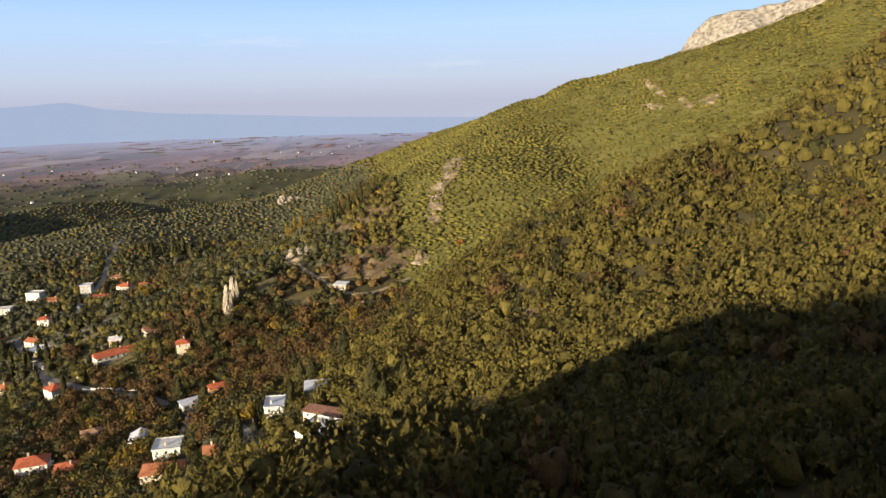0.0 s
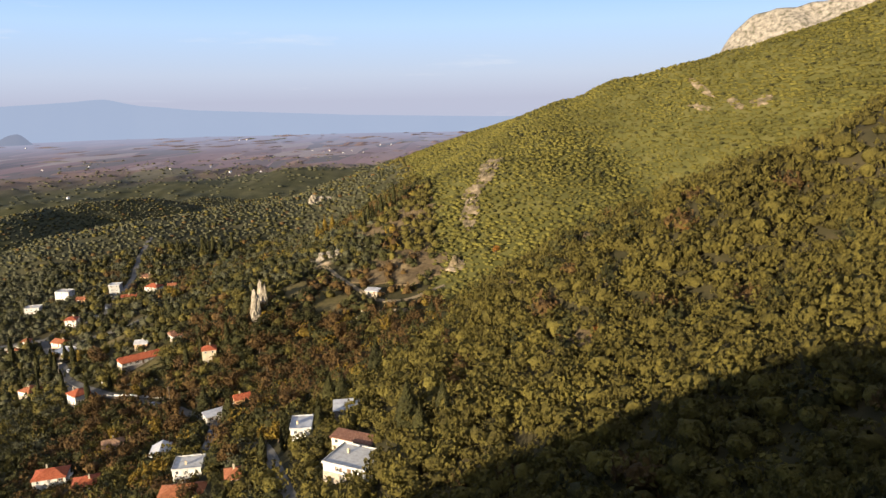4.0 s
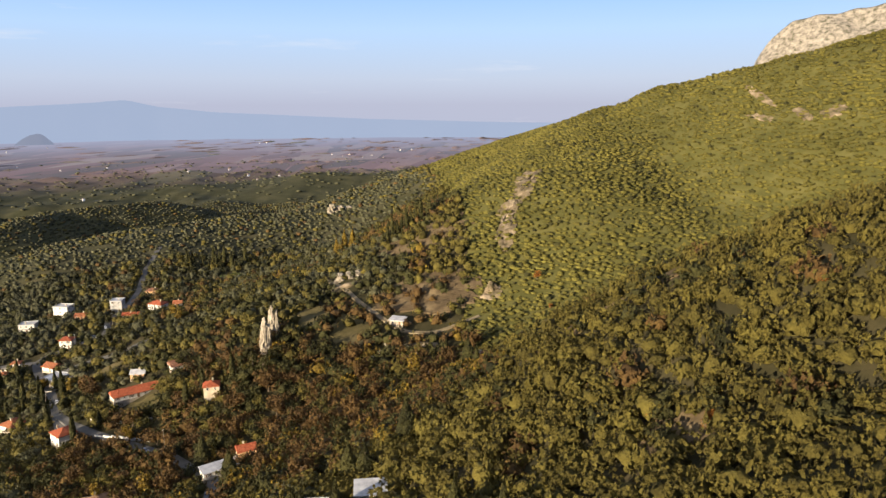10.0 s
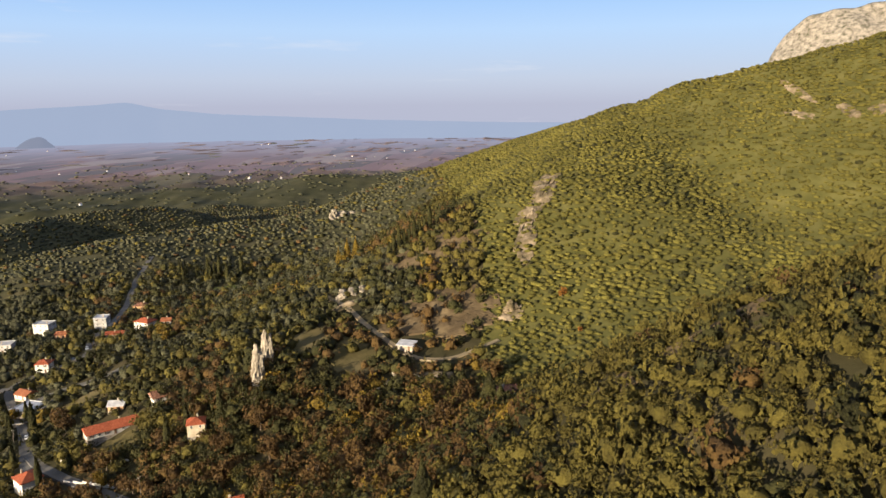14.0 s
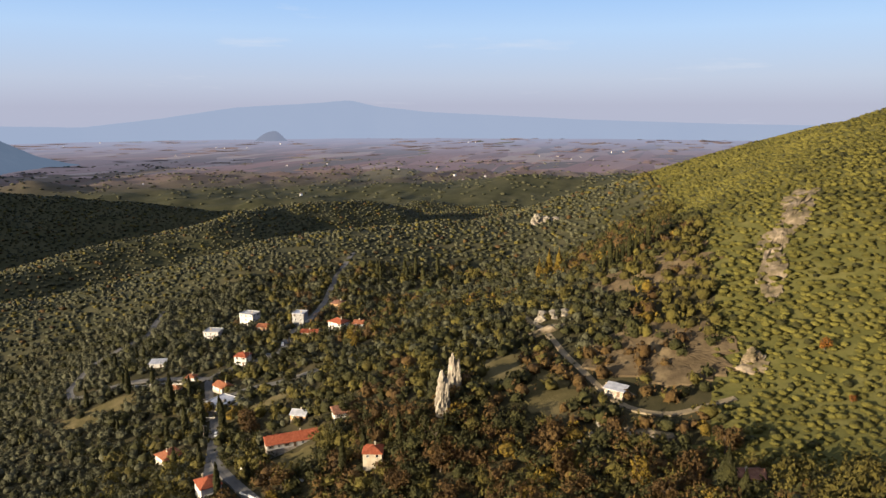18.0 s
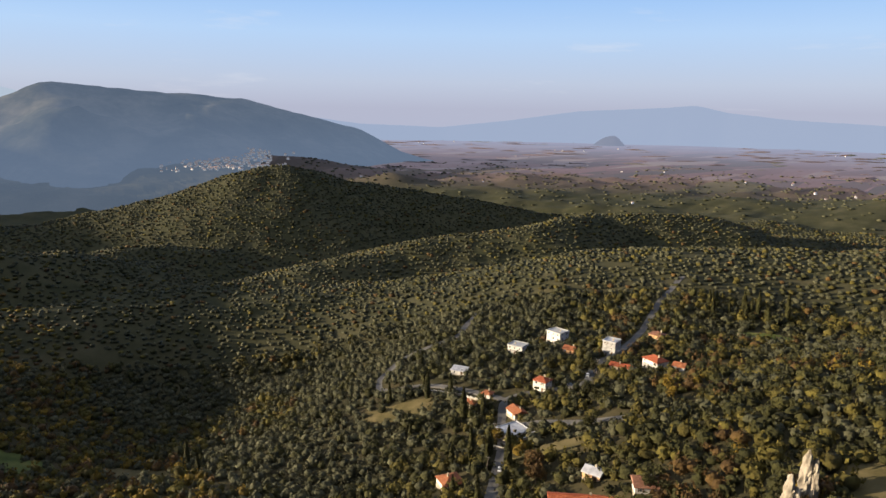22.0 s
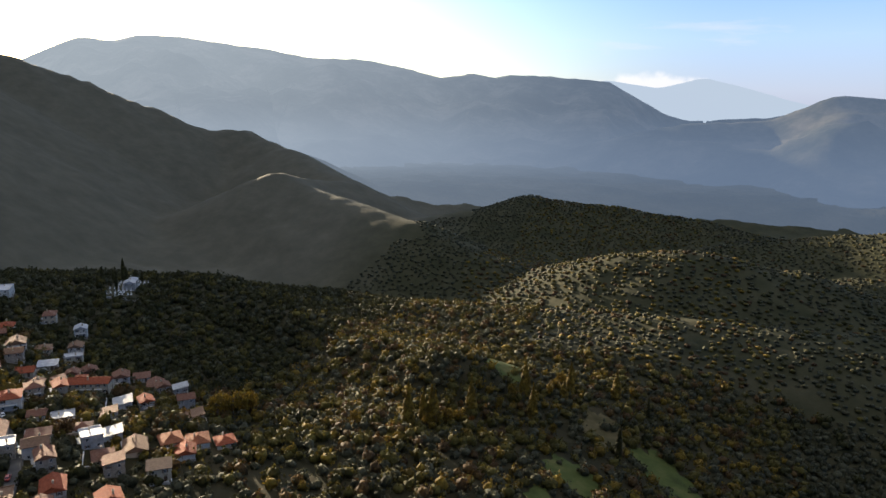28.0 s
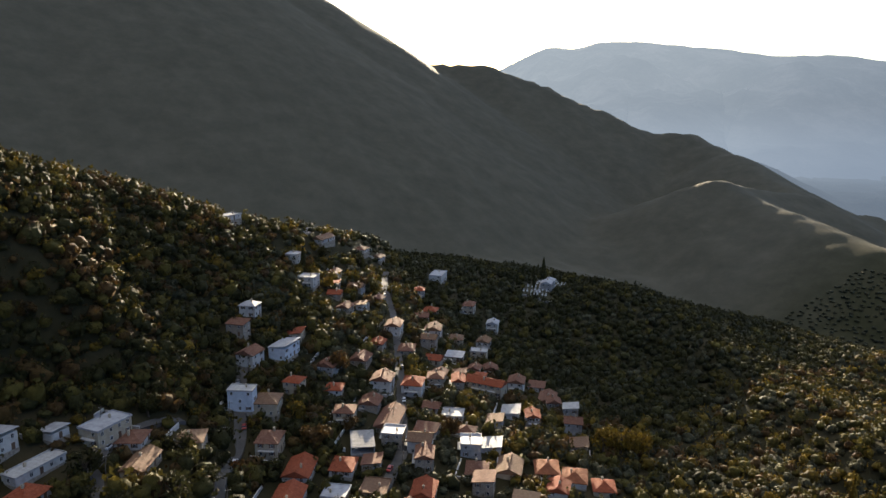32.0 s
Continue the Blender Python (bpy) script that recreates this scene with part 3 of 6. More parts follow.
def crown_template(rs, around, up, flakes, size, flat=0.85, lumps=7, body=(0.58, 0.84), tuft=6):
    """A crown of radius 1 standing on z=0: billows grown together, broken up by leaf clumps that stick out."""
    cs = [(np.array([0, 0, 0.35]), 0.62)]
    for i in range(lumps):
        th, el = i * 2.4 + rs.uniform(-0.4, 0.4), rs.uniform(0.05, 1.2)
        cs.append((np.array([math.cos(th) * math.cos(el) * 0.62, math.sin(th) * math.cos(el) * 0.62, 0.3 + math.sin(el) * 0.42]), rs.uniform(0.3, 0.46)))
    base = np.array([0, 0, 0.2])

    def reach(d):
        best = 0.35
        for c, r in cs:
            q = c - base
            m = float(q @ d)
            disc = r * r - float(q @ q) + m * m
            if disc > 0:
                best = max(best, m + math.sqrt(disc))
        return best

    V, F = [], []
    for j in range(up):
        el = -0.25 + (j / (up - 1)) * 1.65
        for i in range(around):
            th = (i + 0.5 * (j % 2)) / around * 2 * math.pi + rs.uniform(-0.12, 0.12)
            e2 = min(el + rs.uniform(-0.08, 0.08), 1.5)
            d = np.array([math.cos(th) * math.cos(e2), math.sin(th) * math.cos(e2), math.sin(e2)])
            V.append((base + d * reach(d) * rs.uniform(*body)) * np.array([1, 1, flat]))
    for j in range(up - 1):
        for i in range(around):
            k = (i + 1) % around
            F.append((j * around + i, j * around + k, (j + 1) * around + k, (j + 1) * around + i))
    tufts = flakes // tuft or min(1, flakes)
    for _ in range(tufts):
        d = rs.normal(size=3)
        d[2] = abs(d[2]) * 0.9
        d /= np.linalg.norm(d)
        c = (base + d * reach(d) * rs.uniform(0.76, 1.04)) * np.array([1, 1, flat])
        for _ in range(flakes // tufts):
            o = rs.normal(size=3)
            o /= np.linalg.norm(o)
            if o @ d < -0.2:
                o = -o
            n0 = len(V)
            V += leaf(rs, c + o * size * rs.uniform(0.6, 1.5), o * 0.7 + d * 0.5 + rs.normal(size=3) * 0.7, size * rs.uniform(0.5, 1.25))
            F.append((n0, n0 + 1, n0 + 2, n0 + 3))
    return np.array(V), np.array(F), around * (up - 1)


def loose_crown(rs, clumps, size, lumps=9):
    """An open crown all of leaf clumps, for trees seen singly."""
    cs = [(0, 0, 0.6, 0.6)] + [(*(rs.uniform(-0.55, 0.55, 2)), rs.uniform(0.25, 0.95), rs.uniform(0.28, 0.5)) for _ in range(lumps)]
    out = []
    for _ in range(clumps):
        cx, cy, cz, r = cs[rs.randint(len(cs))]
        d = rs.normal(size=3)
        d /= np.linalg.norm(d)
        p = np.array([cx, cy, cz]) + d * r * rs.uniform(0.7, 1.05)
        out.append(leaf(rs, p, d + rs.normal(size=3) * 0.5, size * rs.uniform(0.7, 1.3)))
    return np.array(out)


def cypress_template(rs, clumps):
    out = []
    for _ in range(clumps):
        k = rs.uniform(0, 1) ** 0.8
        r = (0.16 + 0.1 * math.sin(k * 2.6)) * (1 - k ** 3)
        th = rs.uniform(0, 6.283)
        d = np.array([math.cos(th), math.sin(th), 0.35])
        p = np.array([d[0] * r, d[1] * r, k * 2.0])
        nrm = d + rs.normal(size=3) * 0.3
        nrm /= np.linalg.norm(nrm)
        a = np.cross(nrm, (0, 0, 1.0))
        a /= np.linalg.norm(a)
        b = np.cross(nrm, a)
        s = 0.09 * rs.uniform(0.7, 1.3)
        out.append([p + a * s, p + b * s * 1.9, p - a * s, p - b * s * 1.9])
    return np.array(out)


def stand(name, label, category, xs, ys, rad, templates, material, rs, sink=0.15, stretch=(0.85, 1.25)):
    """Many trees as one object: templates turned, scaled and set on the ground."""
    zs = height(xs, ys)
    pick = rs.randint(0, len(templates), len(xs))
    ang = rs.uniform(0, 6.283, len(xs))
    hs = rs.uniform(stretch[0], stretch[1], len(xs))
    blocks, faces, n0 = [], [], 0
    shade = []
    for k, (tp, tf, body) in enumerate(templates):
        s = np.where(pick == k)[0]
        if not len(s):
            continue
        c, sn = np.cos(ang[s]), np.sin(ang[s])
        r = rad[s]
        v = tp.reshape(-1, 3)
        X = (v[None, :, 0] * c[:, None] - v[None, :, 1] * sn[:, None]) * r[:, None] + xs[s][:, None]
        Y = (v[None, :, 0] * sn[:, None] + v[None, :, 1] * c[:, None]) * r[:, None] + ys[s][:, None]
        Zv = (v[None, :, 2] - sink) * (r * hs[s])[:, None] + zs[s][:, None]
        blocks.append(np.stack([X, Y, Zv], -1).reshape(-1, 3))
        faces.append((tf[None] + (np.arange(len(s)) * len(v))[:, None, None]).reshape(-1, 4) + n0)
        n0 += len(s) * len(v)
        shade.append(np.tile(np.arange(len(tf)) < body, len(s)))
    V, F = np.concatenate(blocks), np.concatenate(faces)
    return tagged(new(name, mesh_from(name, V, F, material, np.concatenate(shade))), label, category, kind="stuff")


def scatter(rs, x0, x1, y0, y1, step, jitter=0.42):
    a, b = np.meshgrid(np.arange(x0, x1, step), np.arange(y0, y1, step))
    a = a + (np.arange(a.shape[0]) % 2)[:, None] * step * 0.5
    return (a + rs.uniform(-jitter, jitter, a.shape) * step).ravel(), (b + rs.uniform(-jitter, jitter, b.shape) * step).ravel()


# where the flight looks: standpoints and headings along it
LOOKS = [(0, 0, -9), (0, 0, 0), (-14, 58, 4), (-25, 117, 7), (-40, 160, 26), (-52, 185, 39), (-65, 205, 58), (-79, 213, 68), (-100, 222, 88), (-125, 227, 107), (-149, 224, 126), (-172, 214, 141), (-172, 214, 152)]


def in_view(x, y):
    """The land that the flight looks over."""
    m = np.zeros(len(x), bool)
    for px, py, h in LOOKS:
        az = np.degrees(np.arctan2(-(x - px), y - py))
        off = (az - h + 180) % 360 - 180
        m |= (np.abs(off) < 36) & (np.hypot(x - px, y - py) > (40 if (px, py) == (0, 0) else 95))
    # the crest whose trees throw the long shadow
    return m | (np.abs(y + 95) < 14) & (x > -260) & (x < 0)


def near_any(x, y, spots):
    m = np.zeros(len(x), bool)
    for sx, sy, r in spots:
        m |= (x - sx) ** 2 + (y - sy) ** 2 < r * r
    return m


def near_line(x, y, pts, r):
    m = np.zeros(len(x), bool)
    for (ax, ay), (bx, by) in zip(pts, pts[1:]):
        dx, dy = bx - ax, by - ay
        k = np.clip(((x - ax) * dx + (y - ay) * dy) / (dx * dx + dy * dy), 0, 1)
        m |= np.hypot(x - ax - k * dx, y - ay - k * dy) < r
    return m


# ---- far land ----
# blue haze is painted on as emission, thicker low down and brighter sunward
M_FAR_HAZE = hazy("far_mountain_painted_haze", [(0.36, (0.03, 0.036, 0.026)), (0.5, (0.085, 0.085, 0.06)), (0.64, (0.19, 0.17, 0.125))], 0.005, (0.07, 0.098, 0.148), 0.58, (0.27, 0.31, 0.35), low=(340, 120, 0.82))
# painted haze: emission covers nearly all of the slopes' own colour
M_PALE_HAZE = hazy("mountain_painted_haze", [(0.35, (0.1, 0.1, 0.12)), (0.65, (0.15, 0.15, 0.16))], 0.003, (0.178, 0.217, 0.300), 0.95)
M_LONE = hazy("lone_hill_painted_haze", [(0.35, (0.06, 0.06, 0.06)), (0.65, (0.1, 0.1, 0.1))], 0.006, (0.125, 0.143, 0.198), 0.9)


# brighter painted haze for the far western peak, again as emission
M_PALE_HAZE_WEST = hazy("west_mountain_painted_haze", [(0.35, (0.1, 0.1, 0.12)), (0.65, (0.15, 0.15, 0.16))], 0.003, (0.24, 0.285, 0.345), 0.94)


def ridge_mesh(name, label, crest, fall, base, material, rough=1.0, step=30.0, back=0.8, seed=5, kind="structure", category="mountain"):
    """A mountain: a crest line, sides that fall from it to base, with spurs and gullies."""
    pts = []
    for (ax, ay, az), (bx, by, bz) in zip(crest, crest[1:]):
        n = max(2, int(math.hypot(bx - ax, by - ay) / step))
        for i in range(n):
            k = i / n
            pts.append((ax + (bx - ax) * k, ay + (by - ay) * k, az + (bz - az) * k))
    pts.append(crest[-1])
    p = np.array(pts, float)
    q = p.copy()
    q[1:-1] = p[:-2] * 0.25 + p[1:-1] * 0.5 + p[2:] * 0.25
    d = np.gradient(q[:, :2], axis=0)
    d /= np.linalg.norm(d, axis=1)[:, None]
    nrm = np.stack([-d[:, 1], d[:, 0]], 1)
    mid = np.array([-80.0, 150.0])
    if ((mid - q[len(q) // 2, :2]) * nrm[len(q) // 2]).sum() < 0:
        nrm = -nrm
    rows = np.concatenate([-np.linspace(1, 0.12, 4) * back, [0.0], np.linspace(0.04, 1, 22) ** 1.2])
    hgt = q[:, 2] - base
    V = []
    for r in rows:
        w = r * hgt / fall
        x, y = q[:, 0] + nrm[:, 0] * w, q[:, 1] + nrm[:, 1] * w
        gul = value_noise(x, y, 260, seed) * 0.6 + value_noise(x, y, 110, seed + 1) * 0.35 + value_noise(x, y, 45, seed + 2) * 0.2
        z = base + hgt * (1 - abs(r)) ** 1.15 + gul * rough * hgt * 0.28 * min(1, abs(r) * 4) * (1.15 - abs(r)) + value_noise(x, y, 38, seed + 3) * rough * 5 * (abs(r) < 0.9)
        V.append(np.stack([x, y, z + Z0], 1))
    V = np.array(V)
    nr, nc = V.shape[:2]
    ii = np.arange(nr * nc).reshape(nr, nc)
    F = np.stack([ii[:-1, :-1], ii[1:, :-1], ii[1:, 1:], ii[:-1, 1:]], -1).reshape(-1, 4)
    ob = tagged(new(name, mesh_from(name, V.reshape(-1, 3), F, material)), label, category, kind=kind)
    ob.data.polygons.foreach_set("use_smooth", np.ones(len(F), bool))
    return ob


ridge_mesh("backdrop_mountain_west", "mountain above a distant town, blue haze painted on as glow", [(-2800, -500, -205), (-2800, -100, -150), (-2790, 150, -75), (-2765, 362, -31), (-2737, 622, -19), (-2721, 715, 31), (-2705, 791, 69), (-2662, 960, 58), (-2605, 1131, 38), (-2568, 1228, 39), (-2490, 1400, 22), (-2388, 1589, -31), (-2269, 1770, -84), (-2204, 1859, -146), (-2150, 1930, -185), (-2100, 2000, -205)], 0.3, -246, M_FAR_HAZE, 0.8)
ridge_mesh("backdrop_ridge_west", "long mountain ridge with blue evening haze painted on as glow", [(-2400, -3150, 60), (-2700, -2950, 120), (-2886, -2742, 190), (-3070, -2559, 322), (-3192, -2425, 314), (-3257, -2348, 349), (-3383, -2187, 350), (-3634, -1806, 305), (-3724, -1600, 268), (-3806, -1320, 266), (-3879, -1090, 222), (-3937, -911, 175), (-3985, -732, 204), (-4011, -620, 178), (-4029, -533, 199), (-4061, -342, 193), (-4095, -5, 169), (-4101, 152, 82), (-4100, 313, -6), (-4096, 425, -31), (-4057, 820, -6), (-4031, 972, 30), (-3900, 1300, -100), (-3800, 1500, -205)], 0.26, -246, M_FAR_HAZE, 0.7, seed=15)
ridge_mesh("backdrop_peak_west", "mountain under clouds far behind the ridge, pale haze painted on", [(-4480, -300, 150), (-4494, -40, 195), (-4501, 250, 152), (-4493, 502, 212), (-4475, 721, 160), (-4427, 1048, 66), (-4394, 1211, 2), (-4300, 1500, -150)], 0.5, -215, M_PALE_HAZE_WEST, 0.5, seed=25)
ridge_mesh("backdrop_peak_north", "mountains beyond the plain, faint blue haze painted on", [(-3928, 2527, -60), (-3737, 2815, -103), (-3418, 3211, -120), (-3139, 3494, -77), (-2768, 3804, -8), (-2352, 4081, 17), (-2189, 4173, 35), (-2034, 4252, -7), (-1703, 4330, -42), (-699, 4540, -90), (-78, 4580, -107), (900, 4500, -120), (2200, 4000, -120)], 2.0, -215, M_PALE_HAZE, 0.3, seed=45)

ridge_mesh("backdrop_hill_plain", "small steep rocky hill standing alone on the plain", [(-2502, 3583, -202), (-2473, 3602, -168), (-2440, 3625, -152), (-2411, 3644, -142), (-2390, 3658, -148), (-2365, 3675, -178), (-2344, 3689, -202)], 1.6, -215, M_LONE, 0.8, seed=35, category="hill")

M_CLIFF = noisy("cliff_limestone", [(0.36, (0.05, 0.05, 0.03)), (0.45, (0.12, 0.106, 0.088)), (0.57, (0.19, 0.168, 0.14)), (0.72, (0.26, 0.232, 0.195))], 0.11, 10, 0.9, 0.2, 1.0, 0.2)
ridge_mesh("cliff_crag", "pale grey limestone crag with bushes on the mountain top", [(540, 1656, 55), (552, 1650, 96), (572, 1644, 132), (612, 1630, 168), (652, 1612, 186), (720, 1590, 184), (759, 1566, 190), (852, 1517, 200), (950, 1480, 200), (1150, 1400, 230)], 0.9, 20, M_CLIFF, 1.7, step=6, seed=55, category="cliff")



def plain():
    """The farmland of the plain far beyond the plateau, lying on the ground sheet, its haze painted in as emission."""
    # field colours under emission that grows with distance, in place of real haze
    m = hazy("fields_painted_haze", [(0.4, (0.1, 0.1, 0.1)), (0.6, (0.1, 0.1, 0.1))], 0.01, (0.112, 0.100, 0.122), 0.45, beyond=(2100, 4500, 0.93, (0.172, 0.182, 0.248)))
    n, l = m.node_tree.nodes, m.node_tree.links
    geo = n.new("ShaderNodeNewGeometry")
    mp = n.new("ShaderNodeMapping")
    mp.inputs["Rotation"].default_value = (0, 0, 0.5)
    mp.inputs["Scale"].default_value = (0.011, 0.0032, 0.0)
    l.new(geo.outputs["Position"], mp.inputs["Vector"])
    v = n.new("ShaderNodeTexVoronoi")
    v.inputs["Scale"].default_value = 1.0
    l.new(mp.outputs["Vector"], v.inputs["Vector"])
    sep = n.new("ShaderNodeSeparateColor")
    l.new(v.outputs["Color"], sep.inputs["Color"])
    r = ramp(n, [(0.1, (0.06, 0.055, 0.045)), (0.35, (0.14, 0.08, 0.075)), (0.7, (0.2, 0.12, 0.115)), (0.93, (0.27, 0.22, 0.19))])
    l.new(sep.outputs[0], r.inputs["Fac"])
    l.new(r.outputs["Color"], n["Principled BSDF"].inputs["Base Color"])
    R, A = np.meshgrid(np.linspace(2050, 4680, 40), np.radians(np.linspace(-40, 62, 90)))
    X, Y = -80 - np.sin(A) * R, 150 + np.cos(A) * R
    edge = np.clip((R - 2050) / 350, 0, 1)
    Zp = np.full(X.shape, Z0 - 202.0) - 26 * (1 - edge) ** 2 + value_noise(X, Y, 200, 77) * 2 - 8 * np.clip(np.abs(np.degrees(A) - 11) - 46, 0, 9)
    V = np.stack([X, Y, Zp], -1)
    nr, nc = V.shape[:2]
    ii = np.arange(nr * nc).reshape(nr, nc)
    F = np.stack([ii[:-1, :-1], ii[:-1, 1:], ii[1:, 1:], ii[1:, :-1]], -1).reshape(-1, 4)
    tagged(new("backdrop_plain", mesh_from("backdrop_plain", V.reshape(-1, 3), F, m)), "far purple-brown ploughed plain with lilac haze painted on as glow", "plain", kind="structure")



def valley():
    """The valley floor far to the west, below the blue ridges: a sheet added over the ground, with haze painted in."""
    # emission stands for the haze, stronger farther out and brighter to the south
    m = hazy("valley_painted_haze", [(0.35, (0.03, 0.033, 0.022)), (0.5, (0.06, 0.058, 0.035)), (0.65, (0.1, 0.09, 0.06))], 0.006, (0.07, 0.096, 0.14), 0.55, (0.27, 0.31, 0.35), beyond=(1620, 2900, 0.84, None))
    R, A = np.meshgrid(np.linspace(1620, 4300, 110), np.radians(np.linspace(60, 116, 130)))
    X, Y = -80 - np.sin(A) * R, 150 + np.cos(A) * R
    edge = np.clip((R - 1620) / 130, 0, 1) * np.clip((116 - np.degrees(A)) / 3, 0, 1) * np.clip((np.degrees(A) - 60) / 3, 0, 1)
    V = np.stack([X, Y, height(X, Y) + 16 * edge - 6], -1)
    nr, nc = V.shape[:2]
    ii = np.arange(nr * nc).reshape(nr, nc)
    F = np.stack([ii[:-1, :-1], ii[:-1, 1:], ii[1:, 1:], ii[1:, :-1]], -1).reshape(-1, 4)
    tagged(new("backdrop_valley", mesh_from("backdrop_valley", V.reshape(-1, 3), F, m)), "sheet over the far valley floor, blue-grey haze painted on", "valley", kind="structure")


plain()
valley()

# ---- roads and clearings (plan lines) ----
ROAD_LOWER = [(-212, 352), (-236, 385), (-256, 412), (-275, 432), (-293, 452), (-283, 470), (-262, 482), (-280, 515), (-283, 545), (-297, 590), (-315, 640), (-330, 700)]
ROAD_LANE = [(-236, 385), (-215, 365), (-180, 345), (-150, 330), (-120, 305), (-112, 280), (-108, 262), (-100, 240)]
ROAD_BEND = [(-293, 452), (-320, 455), (-350, 452), (-385, 440), (-405, 455), (-420, 490), (-410, 530), (-440, 580)]
ROAD_SPUR = [(-275, 432), (-245, 440), (-215, 450)]
ROAD_UPPER = [(-288, 30), (-312, 10), (-325, -10), (-345, -40), (-365, -72), (-385, -105), (-402, -140), (-425, -172)]
ROAD_WEST = [(-228, 40), (-240, 10), (-258, -15), (-266, -35), (-278, -60)]
ROAD_SCHOOL = [(-195, 40), (-205, 15), (-208, -5), (-218, -15), (-240, -22)]
ROAD_EAST = [(-100, 262), (-75, 235), (-62, 205), (-50, 180)]
TRACK_QUARRY = [(-118, 480), (-98, 452), (-85, 432), (-72, 415), (-58, 400), (-40, 395), (-20, 405)]

# ---- builders ----
def part(name, bm, material, parent, label=""):
    me = bpy.data.meshes.new(name)
    bm.to_mesh(me)
    bm.free()
    me.materials.append(material)
    ob = new(name, me)
    ob.parent = parent
    return tagged(ob, label)


def shared(name, me, parent, m, label=""):
    ob = new(name, me)
    ob.parent = parent
    ob.matrix_basis = m
    return tagged(ob, label)


def box(bm, cx, cy, z0, sx, sy, sz, taper=1.0):
    """A block standing on z0; taper narrows its top."""
    v = []
    for k, z in ((1.0, z0), (taper, z0 + sz)):
        for a, b in ((-1, -1), (1, -1), (1, 1), (-1, 1)):
            v.append(bm.verts.new((cx + a * sx / 2 * k, cy + b * sy / 2 * k, z)))
    for f in ((3, 2, 1, 0), (4, 5, 6, 7), (0, 1, 5, 4), (1, 2, 6, 5), (2, 3, 7, 6), (3, 0, 4, 7)):
        bm.faces.new([v[i] for i in f])
    return bm


def box_mesh(name, sx, sy, sz, material, z0=0.0):
    bm = box(bmesh.new(), 0, 0, z0, sx, sy, sz)
    me = bpy.data.meshes.new(name)
    bm.to_mesh(me)
    bm.free()
    me.materials.append(material)
    return me


PLASTER = {
    "white": noisy("white_plaster", [(0.3, (0.323, 0.302, 0.272)), (0.5, (0.459, 0.438, 0.399)), (0.75, (0.527, 0.506, 0.468))], 0.5, 7, 0.85, 0.25, 0.15, 6, "object"),
    "cream": noisy("cream_plaster", [(0.3, (0.289, 0.238, 0.170)), (0.55, (0.399, 0.340, 0.246)), (0.75, (0.468, 0.408, 0.315))], 0.5, 7, 0.85, 0.25, 0.15, 6, "object"),
    "grey": noisy("grey_concrete", [(0.3, (0.187, 0.178, 0.170)), (0.55, (0.306, 0.297, 0.281)), (0.75, (0.391, 0.383, 0.365))], 0.5, 7, 0.9, 0.2, 0.25, 5, "object"),
    "stone": noisy("rubble_stone", [(0.3, (0.153, 0.128, 0.102)), (0.5, (0.281, 0.238, 0.187)), (0.7, (0.383, 0.340, 0.281))], 1.6, 6, 0.95, 0.15, 0.6, 3, "object"),
    "blue": noisy("bluish_white_plaster", [(0.3, (0.357, 0.399, 0.451)), (0.55, (0.476, 0.527, 0.578)), (0.75, (0.561, 0.595, 0.629))], 0.5, 7, 0.85, 0.25, 0.15, 6, "object"),
    "ochre": noisy("ochre_plaster", [(0.3, (0.323, 0.187, 0.085)), (0.55, (0.425, 0.255, 0.128)), (0.75, (0.493, 0.323, 0.187))], 0.5, 7, 0.85, 0.25, 0.15, 6, "object"),
}


def tiled(name, stops):
    """Clay roof tiles: courses and rolls in relief, patchy colour."""
    m, n, l, b = mat(name, 0.85, 0.2)
    tc = n.new("ShaderNodeTexCoord")
    t = n.new("ShaderNodeTexNoise")
    t.inputs["Scale"].default_value, t.inputs["Detail"].default_value = 1.1, 8
    t.inputs["Roughness"].default_value = 0.75
    l.new(tc.outputs["Object"], t.inputs["Vector"])
    r = ramp(n, stops)
    l.new(t.outputs["Fac"], r.inputs["Fac"])
    l.new(r.outputs["Color"], b.inputs["Base Color"])
    wv = n.new("ShaderNodeTexWave")
    wv.inputs["Scale"].default_value = 0.9
    wv.bands_direction = "X"
    wv.inputs["Distortion"].default_value = 0.4
    l.new(tc.outputs["Object"], wv.inputs["Vector"])
    bp = n.new("ShaderNodeBump")
    bp.inputs["Strength"].default_value, bp.inputs["Distance"].default_value = 0.7, 0.12
    l.new(wv.outputs["Fac"], bp.inputs["Height"])
    l.new(bp.outputs["Normal"], b.inputs["Normal"])
    return m


